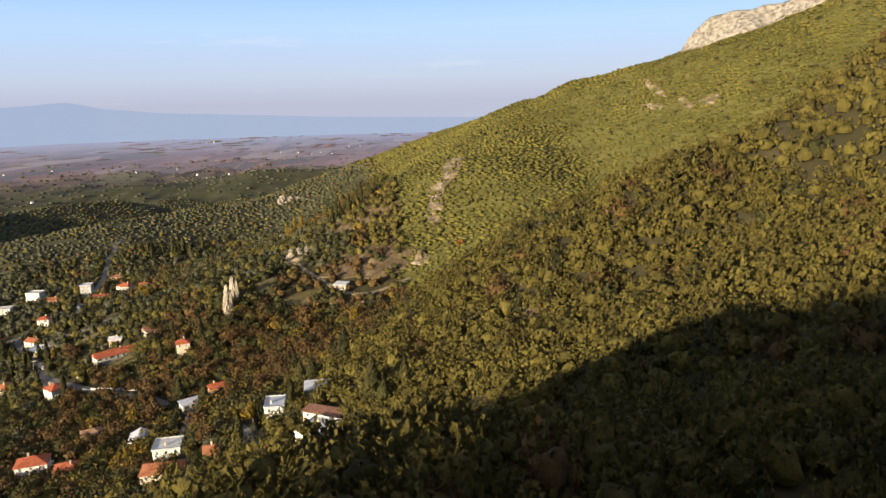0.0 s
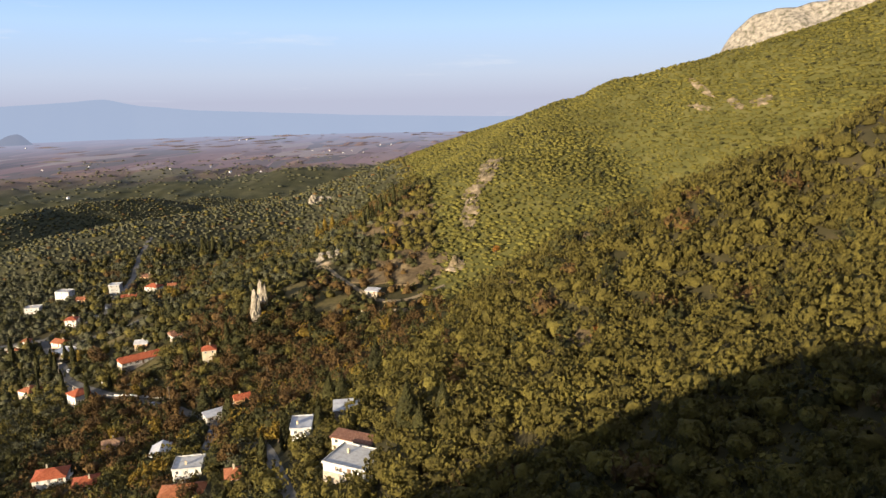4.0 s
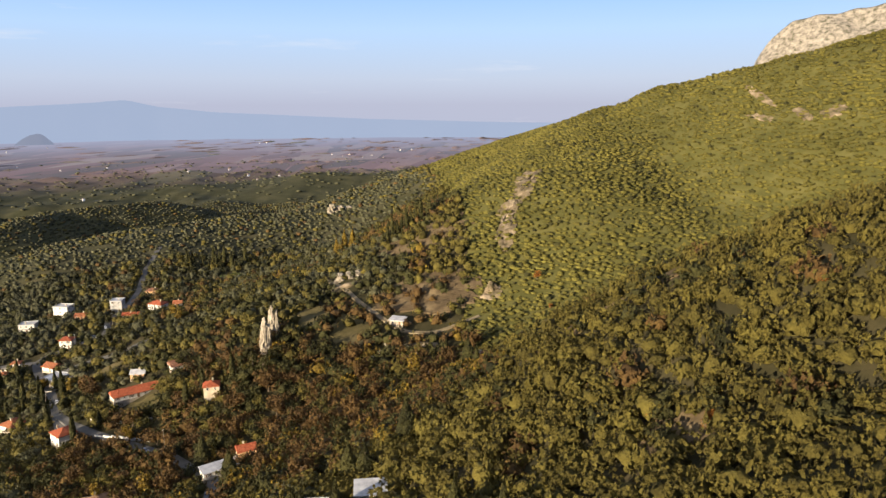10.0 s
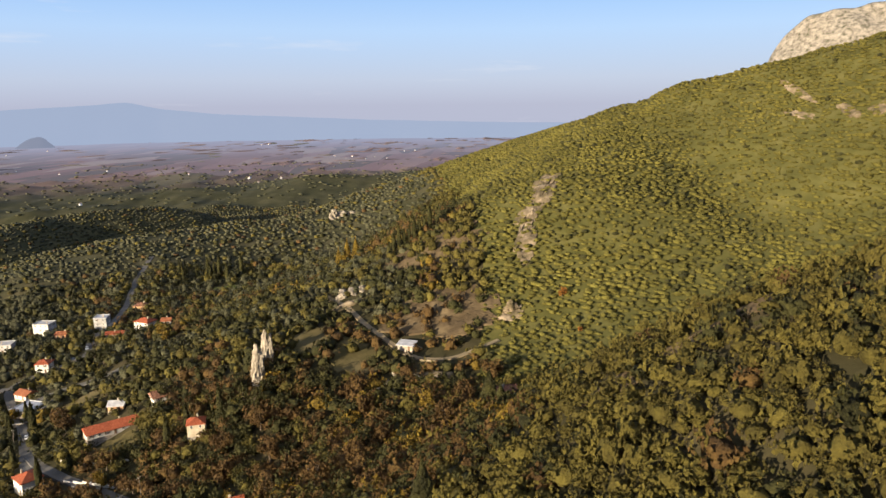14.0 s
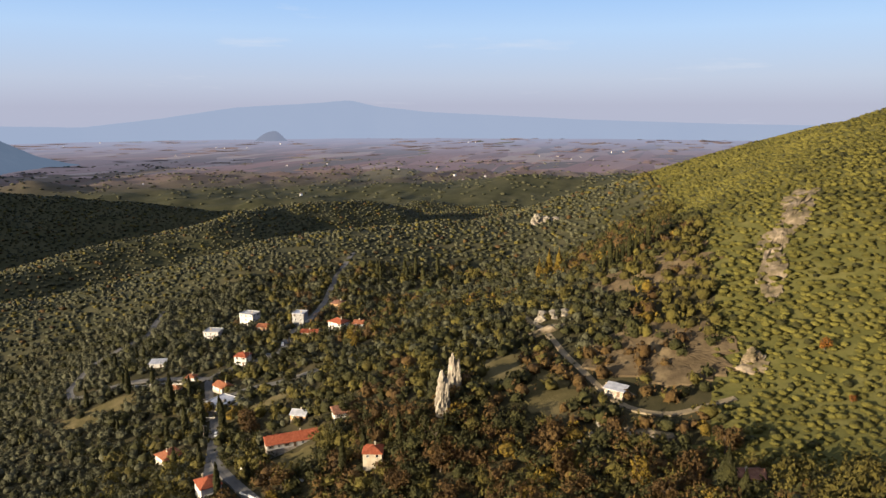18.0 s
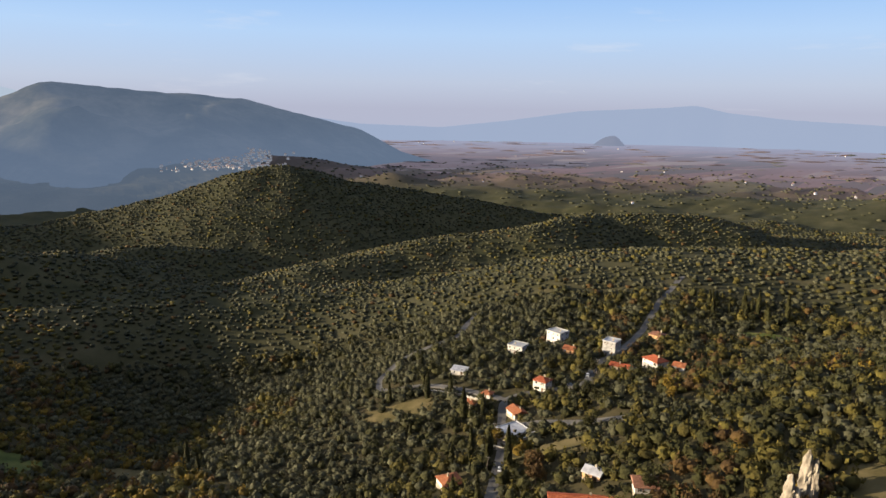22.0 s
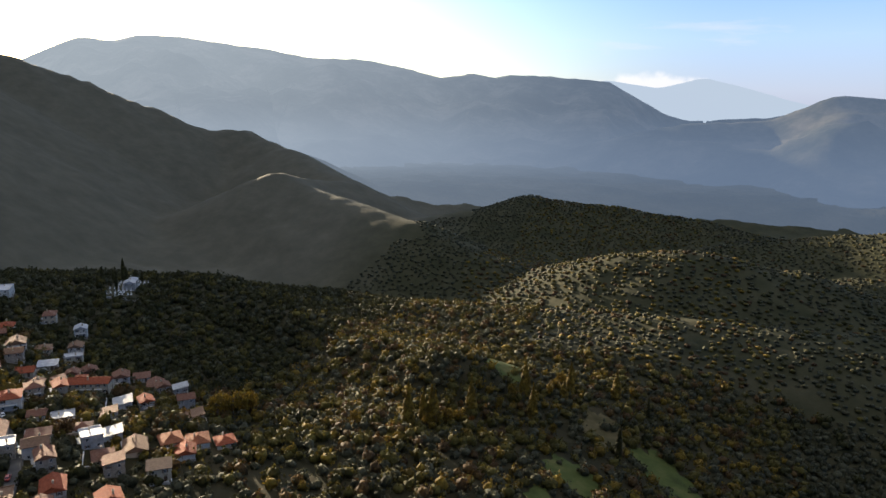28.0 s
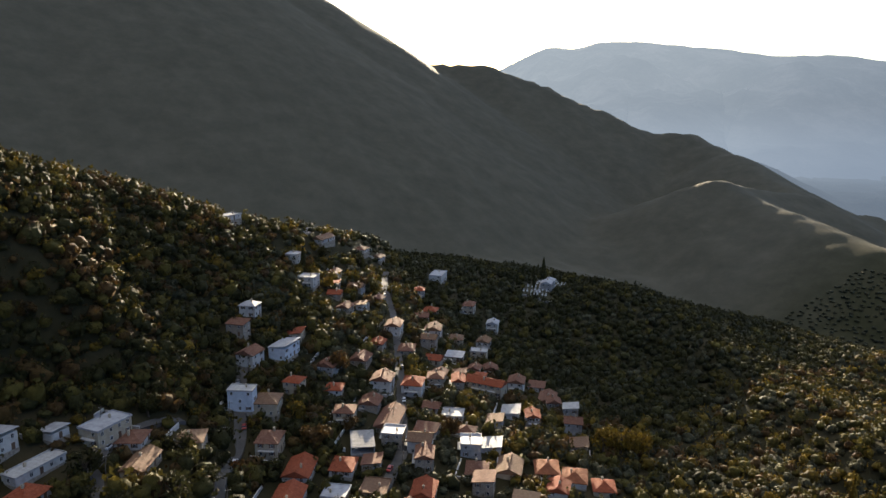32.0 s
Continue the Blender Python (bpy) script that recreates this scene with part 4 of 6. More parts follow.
ROOFS = {
    "red": tiled("red_tiles", [(0.3, (0.13, 0.036, 0.018)), (0.5, (0.25, 0.062, 0.026)), (0.72, (0.34, 0.115, 0.058))]),
    "orange": tiled("orange_tiles", [(0.3, (0.14, 0.05, 0.024)), (0.5, (0.235, 0.083, 0.036)), (0.72, (0.32, 0.135, 0.068))]),
    "brown": tiled("weathered_brown_tiles", [(0.3, (0.09, 0.042, 0.028)), (0.5, (0.17, 0.08, 0.05)), (0.72, (0.25, 0.14, 0.09))]),
    "tan": tiled("tan_tiles", [(0.3, (0.11, 0.065, 0.04)), (0.5, (0.19, 0.11, 0.065)), (0.72, (0.27, 0.17, 0.105))]),
    "grey": noisy("grey_roof_sheet", [(0.3, (0.22, 0.22, 0.23)), (0.55, (0.36, 0.36, 0.37)), (0.75, (0.46, 0.46, 0.46))], 0.4, 7, 0.6, 0.4, 0.1, 4, "object"),
    "white": noisy("pale_roof_sheet", [(0.3, (0.26, 0.25, 0.235)), (0.6, (0.4, 0.39, 0.37))], 0.7, 7, 0.7, 0.3, 0.05, 4, "object"),
}
ROOF_WORDS = {"red": "red tiled", "orange": "orange tiled", "brown": "weathered brown tiled", "tan": "sun-bleached tan tiled", "grey": "grey", "white": "pale"}
WALL_WORDS = {"white": "white plastered", "cream": "cream plastered", "grey": "bare concrete", "stone": "rubble stone", "blue": "bluish white", "ochre": "ochre plastered"}
M_GLASS = mat("window_glass", 0.08, 0.6)[0]
M_GLASS.node_tree.nodes["Principled BSDF"].inputs["Base Color"].default_value = (0.02, 0.025, 0.03, 1)
M_SHUTTER = noisy("brown_shutter", [(0.3, (0.07, 0.04, 0.025)), (0.7, (0.14, 0.085, 0.05))], 2.0, 5, 0.7, 0.3, 0, 1, "object", 0.3)
M_FRAME = noisy("window_frame_paint", [(0.3, (0.5, 0.48, 0.45)), (0.7, (0.66, 0.64, 0.6))], 2.0, 4, 0.6, 0.3, 0, 1, "object", 0.2)
M_RAIL = noisy("railing_metal", [(0.3, (0.08, 0.08, 0.085)), (0.7, (0.16, 0.16, 0.16))], 3.0, 4, 0.5, 0.5, 0, 1, "object")
ME_PANE = box_mesh("pane", 0.86, 0.03, 1.16, M_GLASS, 0.07)
ME_DOOR = box_mesh("door", 1.1, 0.08, 2.1, M_SHUTTER)
ME_SHUTTER = box_mesh("shutter", 0.5, 0.05, 1.3, M_SHUTTER)
bmf = bmesh.new()
for bx, bz, sx, sz in ((-0.47, 0, 0.08, 1.3), (0.47, 0, 0.08, 1.3), (0, 0, 0.86, 0.07), (0, 1.23, 0.86, 0.07), (0, 0.07, 0.05, 1.16)):
    box(bmf, bx, 0, bz, sx, 0.09, sz)
ME_FRAME = bpy.data.meshes.new("window")
bmf.to_mesh(ME_FRAME)
bmf.free()
ME_FRAME.materials.append(M_FRAME)
ME_CHIMNEY = bpy.data.meshes.new("chimney")
bmf = bmesh.new()
box(bmf, 0, 0, -0.9, 0.6, 0.6, 2.1)
box(bmf, 0, 0, 1.2, 0.78, 0.78, 0.14)
box(bmf, 0, 0, 1.34, 0.5, 0.5, 0.3, 0.7)
bmf.to_mesh(ME_CHIMNEY)
bmf.free()
ME_CHIMNEY.materials.append(PLASTER["cream"])


def roof_mesh(kind, w, d, h, over=0.45):
    """A roof over a w by d plan with its eaves at h, with real thickness."""
    bm = bmesh.new()
    W, D = w / 2 + over, d / 2 + over
    rise = min(w, d) * (0.24 if kind != "shed" else 0.16)
    t = 0.22
    if kind == "flat":
        box(bm, 0, 0, h, w + 0.5, d + 0.5, 0.24)
        for cx, cy, sx, sy in ((0, D - 0.3, w + 0.5, 0.2), (0, -D + 0.3, w + 0.5, 0.2), (W - 0.3, 0, 0.2, d + 0.1), (-W + 0.3, 0, 0.2, d + 0.1)):
            box(bm, cx, cy, h + 0.24, sx, sy, 0.35)
        return bm, h + 0.24
    if kind == "shed":
        top = [(-W, -D, h), (W, -D, h), (W, D, h + rise), (-W, D, h + rise)]
        lo = [bm.verts.new((x, y, z)) for x, y, z in top]
        hi = [bm.verts.new((x, y, z + t)) for x, y, z in top]
        bm.faces.new(hi)
        bm.faces.new(lo[::-1])
        for i in range(4):
            bm.faces.new((lo[i], lo[(i + 1) % 4], hi[(i + 1) % 4], hi[i]))
        return bm, h + rise
    long_x = w >= d
    L, S = (W, D) if long_x else (D, W)
    e = max(0.0, L - S) if kind == "hip" else L
    e = max(e, 0.05)
    sw = (lambda a, b, z: (a, b, z)) if long_x else (lambda a, b, z: (-b, a, z))
    for dz, flip in ((t, False), (0.0, True)):
        c = [bm.verts.new(sw(a * L, b * S, h - 0.1 + dz)) for a, b in ((-1, -1), (1, -1), (1, 1), (-1, 1))]
        r = [bm.verts.new(sw(-e, 0, h + rise + dz)), bm.verts.new(sw(e, 0, h + rise + dz))]
        fs = [(c[0], c[1], r[1], r[0]), (c[2], c[3], r[0], r[1]), (c[1], c[2], r[1]), (c[3], c[0], r[0])]
        for f in fs:
            if kind == "gable" and len(f) == 3:
                if not flip:
                    continue
            bm.faces.new(f[::-1] if flip else f)
        if flip:
            lo = (c, r)
        else:
            hi = (c, r)
    for i in range(4):
        a, b = i, (i + 1) % 4
        bm.faces.new((lo[0][a], lo[0][b], hi[0][b], hi[0][a]))
    box(bm, 0, 0, h + rise + t - 0.05, *((2 * e, 0.35) if long_x else (0.35, 2 * e)), 0.16)
    return bm, h + rise


HOUSE_SPOTS = []
COUNT_WORDS = {1: "single-storey", 2: "two-storey", 3: "three-storey"}
ROOF_KIND = {"hip": "hipped roof", "gable": "pitched roof", "flat": "flat roof", "shed": "sloping roof"}


def house(x, y, w, d, floors, turn, roof="hip", wall="white", tiles="red", extra="", group="village houses", lift=0.0):
    """A house: walls on a stepped footing, roof, chimney, doors, windows and balconies, each a part."""
    hr = random.Random(int(x * 31 + y * 17))
    corners = [(x + a * w / 2.4, y + b * d / 2.4) for a in (-1, 1) for b in (-1, 1)]
    hs = [height1(a, b) for a, b in corners]
    z = sum(hs) / 4 + lift
    HOUSE_SPOTS.append((x, y, max(w, d) * 0.45 + 0.6))
    words = f"{COUNT_WORDS[floors]} {WALL_WORDS[wall]} house with {ROOF_WORDS[tiles]} {ROOF_KIND[roof]}"
    if extra and len((words + " " + extra).split()) <= 12:
        words += " " + extra
    top = tagged(new("house"), words, "house", group)
    top.empty_display_size = 1
    top.matrix_basis = pose(x, y, z, 0, 0, turn)
    h = floors * 2.9 - 0.35
    bm = box(bmesh.new(), 0, 0, -5.0, w, d, 5.0 + h)
    if roof == "gable":
        rise = min(w, d) * 0.24
        pts = [(w / 2, -d / 2), (w / 2, d / 2), (w / 2, 0)] if w >= d else [(-w / 2, d / 2), (w / 2, d / 2), (0, d / 2)]
        for s in (1, -1):
            vs = [bm.verts.new((a * (s if w >= d else 1), b * (1 if w >= d else s), h + (rise if i == 2 else 0))) for i, (a, b) in enumerate(pts)]
            bm.faces.new(vs)
    part("wall", bm, PLASTER[wall], top)
    bm = box(bmesh.new(), 0, 0, -5.0, w + 0.16, d + 0.16, 5.25)
    part("plinth", bm, PLASTER["stone" if wall != "grey" else "grey"], top, "rough stone footing")
    bm, rz = roof_mesh(roof, w, d, h)
    part("roof", bm, ROOFS[tiles] if tiles in ROOFS else PLASTER["grey"], top, f"{ROOF_WORDS[tiles]} roof")
    if roof != "shed":
        shared("chimney", ME_CHIMNEY, top, pose(hr.uniform(-0.25, 0.25) * w, hr.uniform(-0.2, 0.2) * d, rz - 0.3), "plastered chimney stack")
    for side in range(4):
        span = w if side % 2 == 0 else d
        depth = (d if side % 2 == 0 else w) / 2
        n = max(1, int(span / 3.1))
        ang = side * 90
        for f in range(floors):
            for i in range(n):
                u = (i + 0.5) / n * span - span / 2
                base = Matrix.Rotation(radians(ang), 4, "Z") @ Matrix.Translation((u, -depth - 0.02, f * 2.9 + 0.95))
                if f == 0 and i == n // 2 and side in (0, 2):
                    shared("door", ME_DOOR, top, Matrix.Rotation(radians(ang), 4, "Z") @ Matrix.Translation((u, -depth - 0.02, 0.26)), "dark wooden door")
                    continue
                if hr.random() < 0.15:
                    continue
                wn_ = shared("window", ME_FRAME, top, base)
                shared("pane", ME_PANE, wn_, Matrix.Identity(4))
                if hr.random() < 0.3:
                    shared("shutter", ME_SHUTTER, wn_, Matrix.Translation((-0.76, -0.03, 0)))
                    shared("shutter", ME_SHUTTER, wn_, Matrix.Translation((0.76, -0.03, 0)))
    if floors > 1 and w > 7.5 and roof != "shed":
        side = hr.choice((0, 1))
        depth = (d if side == 0 else w) / 2
        span = (w if side == 0 else d) * 0.7
        m = Matrix.Rotation(radians(side * 90), 4, "Z")
        bm = box(bmesh.new(), 0, -depth - 0.65, 2.75, span, 1.3, 0.18)
        bm.transform(m)
        bal = part("balcony", bm, PLASTER["white"], top, "concrete balcony slab")
        bm = bmesh.new()
        box(bm, 0, -depth - 1.25, 3.85, span, 0.06, 0.06)
        for i in range(9):
            box(bm, (i / 8 - 0.5) * (span - 0.1), -depth - 1.25, 2.93, 0.05, 0.05, 0.92)
        bm.transform(m)
        part("railing", bm, M_RAIL, bal, "thin metal railing")
    return top


def concrete_frame(x, y, w, d, floors, turn):
    """An unfinished concrete building: slabs and posts, no walls."""
    z = height1(x, y)
    HOUSE_SPOTS.append((x, y, max(w, d) * 0.42 + 1.5))
    top = tagged(new("unfinished_building"), "unfinished building of bare concrete slabs and posts", "building")
    top.matrix_basis = pose(x, y, z, 0, 0, turn)
    part("footing", box(bmesh.new(), 0, 0, -5, w, d, 5.2), PLASTER["grey"], top)
    for f in range(floors):
        part("slab", box(bmesh.new(), 0, 0, f * 3 + 2.8, w, d, 0.25), PLASTER["grey"], top)
        for a in (-1, 0, 1):
            for b in (-1, 1):
                part("post", box(bmesh.new(), a * (w / 2 - 0.3), b * (d / 2 - 0.3), f * 3 + 0.2, 0.4, 0.4, 2.6), PLASTER["grey"], top)
    for a in (-1, 1):
        part("wall_panel", box(bmesh.new(), a * w * 0.25, d / 2 - 0.2, 0.2, w * 0.4, 0.2, 2.6), PLASTER["stone"], top)


# lower village
house(-174, 267, 12, 9, 2, 20, "hip", "white", "red", "and balconies beside the lane")
house(-155, 259, 9, 8, 1, 25, "hip", "white", "red")
house(-97, 218, 15, 8, 1, 12, "hip", "cream", "orange", "in front of a taller house")
house(-103, 236, 9.5, 9, 2, 12, "flat", "white", "white")
house(-60, 227, 6.5, 9, 2, 8, "flat", "white", "grey", "beside tall cypresses")
house(-36, 189, 13, 11, 1, -22, "flat", "white", "white", "with wide terrace")
house(-38, 201, 13, 4, 1, -22, "shed", "white", "brown")
house(-46, 232, 8, 6, 1, 10, "shed", "stone", "grey")
house(-134, 280, 8, 9, 1, 15, "gable", "white", "grey")
house(-164, 297, 9, 8, 1, 30, "hip", "white", "tan")
house(-119, 308, 14, 5, 1, 40, "shed", "white", "grey")
house(-112, 318, 7, 6, 1, 30, "gable", "ochre", "red")
house(-78, 214, 7, 7, 1, 20, "hip", "stone", "orange", "half hidden by bare trees")
house(-145, 366, 7, 7, 2, 20, "hip", "cream", "red", "among autumn trees")
house(-192, 384, 23, 8.5, 1, 42, "gable", "white", "red", "standing on a paved yard")
house(-176, 398, 8, 8, 1, 42, "gable", "white", "brown")
house(-199, 401, 7, 6, 1, 10, "gable", "ochre", "grey")
house(-211, 352, 9, 8, 2, -35, "hip", "white", "red")
house(-256, 380, 9, 9, 1, -20, "hip", "white", "orange", "among dark cypresses")
house(-283, 472, 7.5, 7, 2, 10, "hip", "white", "red", "beside the road")
house(-275, 443, 9, 7, 1, -20, "gable", "white", "orange")
house(-262, 426, 11, 12, 1, -10, "flat", "cream", "grey")
house(-337, 513, 10, 9, 2, 15, "flat", "white", "white")
house(-331, 545, 11, 9, 3, 0, "flat", "white", "white", "with stacked balconies")
house(-307, 527, 7, 6, 1, 10, "gable", "ochre", "orange")
house(-285, 538, 8, 8, 3, 10, "flat", "grey", "grey")
house(-247, 523, 11, 8, 2, -15, "hip", "white", "red")
house(-233, 524, 6, 6, 1, 10, "gable", "white", "orange")
house(-281, 583, 9, 7, 1, 5, "hip", "ochre", "brown")
house(-260, 510, 11, 5, 1, 15, "gable", "cream", "red")
house(-345, 470, 9, 6, 1, 25, "shed", "white", "grey")
house(-306, 441, 6, 5, 1, 15, "hip", "white", "orange")
house(-304, 452, 5, 5, 1, 15, "hip", "white", "orange")
house(-62, 408, 7.5, 5, 1, -15, "shed", "stone", "grey", "beside a quarry")
house(-18, 352, 8, 6, 1, 20, "gable", "white", "brown")
# upper village
house(-214, -13, 13, 8, 2, 30, "flat", "cream", "grey")
house(-221, -10, 9, 8, 1, 55, "hip", "white", "brown")
house(-239, -9, 9.5, 8, 1, 60, "hip", "cream", "tan")
house(-220, 2, 13, 7, 1, 50, "gable", "cream", "tan")
house(-193, -4, 16, 5.5, 1, 30, "flat", "white", "white")
house(-200, -15, 6, 6, 1, 30, "shed", "white", "grey")
house(-186, -14, 6.5, 7, 2, 30, "shed", "white", "grey")
house(-189, 8, 9, 8, 1, 40, "hip", "white", "red")
house(-266, -32, 6, 9.5, 3, 50, "flat", "blue", "white")
house(-275, -29, 10, 9, 2, 52, "hip", "cream", "tan")
house(-266, -8, 10, 8, 2, 50, "hip", "cream", "brown")
house(-270, 7, 13, 9, 1, 48, "gable", "white", "red")
house(-258, 21, 17, 9, 1, 48, "gable", "white", "red")
house(-285, 11, 10, 8, 1, 46, "hip", "white", "red")
house(-297, -60, 13, 8, 2, 35, "shed", "blue", "grey")
house(-280, -57, 9, 8, 2, 35, "gable", "white", "brown")
house(-341, -121, 9, 9, 2, 40, "flat", "white", "white")
house(-343, -142, 8, 7, 2, 40, "flat", "white", "grey")
house(-380, -176, 16, 8, 1, 30, "gable", "white", "tan")
house(-470, -172, 17, 9, 2, 38, "flat", "white", "grey")
house(-457, -122, 11, 7, 2, 40, "hip", "cream", "brown")
house(-457, -99, 8, 7, 2, 40, "gable", "white", "grey")
house(-371, -83, 11, 8, 2, 45, "gable", "white", "brown")
house(-399, -85, 11, 9, 2, 45, "gable", "white", "tan")
house(-413, -82, 9, 8, 1, 45, "hip", "cream", "tan")
house(-414, -63, 6, 9, 2, 40, "flat", "cream", "white")
house(-387, -27, 8, 19, 2, 25, "gable", "cream", "red", "along the main street")
house(-410, -29, 9, 8, 2, 40, "gable", "white", "brown")
house(-380, -2, 10, 8, 1, 42, "shed", "white", "white")
house(-413, 5, 7, 7, 2, 42, "shed", "grey", "white")
house(-416, -13, 14, 8, 1, 35, "gable", "cream", "brown")
house(-349, -6, 8, 9, 1, 44, "flat", "white", "white")
house(-319, -10, 20, 9, 1, 42, "gable", "stone", "brown")
house(-319, 11, 8, 9, 2, 44, "gable", "white", "tan")
concrete_frame(-299, 1, 14, 9, 1, 60)
house(-312, 3, 8, 8, 2, 44, "flat", "stone", "grey")
house(-337, 20, 9, 8, 2, 50, "flat", "grey", "grey")
house(-347, 21, 9, 8, 1, 44, "shed", "white", "white")
house(-342, 37, 12, 9, 1, 40, "gable", "cream", "tan")
house(-356, 43, 11, 9, 1, 48, "hip", "cream", "orange")
house(-362, 52, 11, 9, 1, 40, "hip", "white", "orange")
house(-367, 62, 9, 8, 1, 45, "hip", "cream", "red")
house(-329, 33, 10, 8, 1, 46, "hip", "cream", "brown")
house(-288, 27, 10, 9, 1, 44, "flat", "stone", "tan")
house(-275, 23, 8, 8, 1, 44, "flat", "stone", "grey")
house(-302, 36, 11, 8, 1, 44, "gable", "white", "red")
house(-351, -100, 8, 7, 1, 40, "gable", "stone", "brown")
house(-368, -67, 11, 8, 1, 50, "hip", "cream", "brown")
house(-352, -70, 8, 7, 1, 40, "gable", "stone", "red")
house(-333, -55, 10, 8, 1, 40, "gable", "stone", "brown")
house(-332, -35, 10, 9, 2, 44, "gable", "white", "brown")
house(-346, -31, 11, 9, 2, 44, "hip", "white", "red")
house(-318, -23, 9, 8, 1, 44, "gable", "stone", "brown")
house(-420, -115, 9, 8, 1, 40, "hip", "stone", "red")
house(-312, -156, 12, 7, 1, 30, "flat", "white", "white")
house(-415, -187, 9, 8, 1, 35, "hip", "white", "brown")
house(-428, -186, 8, 7, 1, 35, "gable", "white", "tan")
house(-560, -150, 10, 8, 2, 35, "gable", "grey", "grey")
house(-572, -158, 9, 8, 2, 35, "hip", "grey", "grey")
# old stone and plaster houses crowded along the upper lanes
fill = random.Random(17)
for _ in range(900):
    fx, fy = fill.uniform(-432, -205), fill.uniform(-150, 62)
    near = min(np.hypot(fx - (ax + (bx - ax) * k / 4), fy - (ay + (by - ay) * k / 4)) for line in (ROAD_UPPER, ROAD_WEST, ROAD_SCHOOL, [(-300, 55), (-360, 20), (-400, -20), (-425, -60)]) for (ax, ay), (bx, by) in zip(line, line[1:]) for k in range(5))
    fw = fill.uniform(6.5, 10)
    if not 6.5 < near < 34 or any(math.hypot(fx - sx, fy - sy) < r + fw * 0.62 for sx, sy, r in HOUSE_SPOTS) or len(HOUSE_SPOTS) > 142:
        continue
    if abs(height1(fx + 4, fy) - height1(fx - 4, fy)) + abs(height1(fx, fy + 4) - height1(fx, fy - 4)) > 6.5:
        continue
    house(fx, fy, fw, fill.uniform(6, 8), fill.choice((1, 1, 2)), fill.choice((35, 42, 50, 128)), fill.choice(("gable", "hip", "gable", "shed")), fill.choice(("stone", "cream", "stone", "white", "grey")), fill.choice(("brown", "brown", "red", "tan", "grey")), "on the crowded village slope")


# ---- roads ----
M_ASPHALT = noisy("worn_asphalt", [(0.3, (0.05, 0.047, 0.043)), (0.55, (0.082, 0.077, 0.071)), (0.75, (0.12, 0.112, 0.1))], 0.15, 8, 0.85, 0.3, 0.2, 3)
M_DIRT = noisy("pale_dirt", [(0.3, (0.1, 0.08, 0.05)), (0.55, (0.17, 0.135, 0.085)), (0.75, (0.27, 0.215, 0.145))], 0.2, 8, 0.95, 0.1, 0.4, 1.5)


def ribbon(name, label, line, width, material, lift=0.35):
    pts = []
    for (ax, ay), (bx, by) in zip(line, line[1:]):
        n = max(1, int(math.hypot(bx - ax, by - ay) / 4))
        pts += [(ax + (bx - ax) * i / n, ay + (by - ay) * i / n) for i in range(n)]
    p = np.array(pts + [line[-1]], float)
    for _ in range(3):
        p[1:-1] = (p[:-2] + 2 * p[1:-1] + p[2:]) / 4
    d = np.gradient(p, axis=0)
    d /= np.linalg.norm(d, axis=1)[:, None]
    n = np.stack([-d[:, 1], d[:, 0]], 1)
    V = []
    cols = (-0.5, -0.5, -0.25, 0.0, 0.25, 0.5, 0.5)
    zc = height(p[:, 0], p[:, 1])
    for k, c in enumerate(cols):
        q = p + n * width * c
        hz = np.maximum(height(q[:, 0], q[:, 1]), zc) * 0.5 + zc * 0.5 + lift
        if k in (0, len(cols) - 1):
            hz = hz - 2.5
        V.append(np.stack([q[:, 0], q[:, 1], hz], 1))
    V = np.array(V)
    nr, nc = V.shape[:2]
    ii = np.arange(nr * nc).reshape(nr, nc)
    F = np.stack([ii[:-1, :-1], ii[:-1, 1:], ii[1:, 1:], ii[1:, :-1]], -1).reshape(-1, 4)[:, ::-1]
    return tagged(new(name, mesh_from(name, V.reshape(-1, 3), F, material)), label, "road", kind="structure")


ROADS = [ROAD_LOWER, ROAD_LANE, ROAD_BEND, ROAD_SPUR, ROAD_UPPER, ROAD_WEST, ROAD_SCHOOL, ROAD_EAST, TRACK_QUARRY]
for i, r in enumerate(ROADS):
    if r is TRACK_QUARRY:
        ribbon("track", "pale dirt track cut into the slope", r, 2.8, M_DIRT)
    else:
        ribbon("road", "narrow worn asphalt village road", r, 4.4, M_ASPHALT)


def patch(name, label, x, y, rx, ry, turn, material, seed, lift=0.5, rough=0.0, category="clearing", nn=26):
    """An uneven patch of open ground or bare rock lying on the slope, with a ragged edge."""
    ca, sa = math.cos(radians(turn)), math.sin(radians(turn))
    R, A = np.meshgrid(np.linspace(0, 1, nn), np.linspace(0, 2 * math.pi, nn * 2))
    edge = 1 + 0.35 * value_noise(np.cos(A) * 3 + seed * 7.3, np.sin(A) * 3, 1.0, seed) + 0.15 * value_noise(np.cos(A) * 11 + seed, np.sin(A) * 11, 1.0, seed + 1)
    u, v = R * edge * np.cos(A) * rx, R * edge * np.sin(A) * ry
    X, Y = x + u * ca - v * sa, y + u * sa + v * ca
    Zp = height(X, Y) + lift + rough * (value_noise(X, Y, 5, seed + 2) + 0.6 * value_noise(X, Y, 2.2, seed + 3)) * (1 - R) ** 0.4 - 2.0 * (R > 0.97)
    V = np.stack([X, Y, Zp], -1)
    nr, nc = V.shape[:2]
    ii = np.arange(nr * nc).reshape(nr, nc)
    F = np.stack([ii[:-1, :-1], ii[:-1, 1:], ii[1:, 1:], ii[1:, :-1]], -1).reshape(-1, 4)[:, ::-1]
    return tagged(new(name, mesh_from(name, V.reshape(-1, 3), F, material)), label, category, kind="structure")


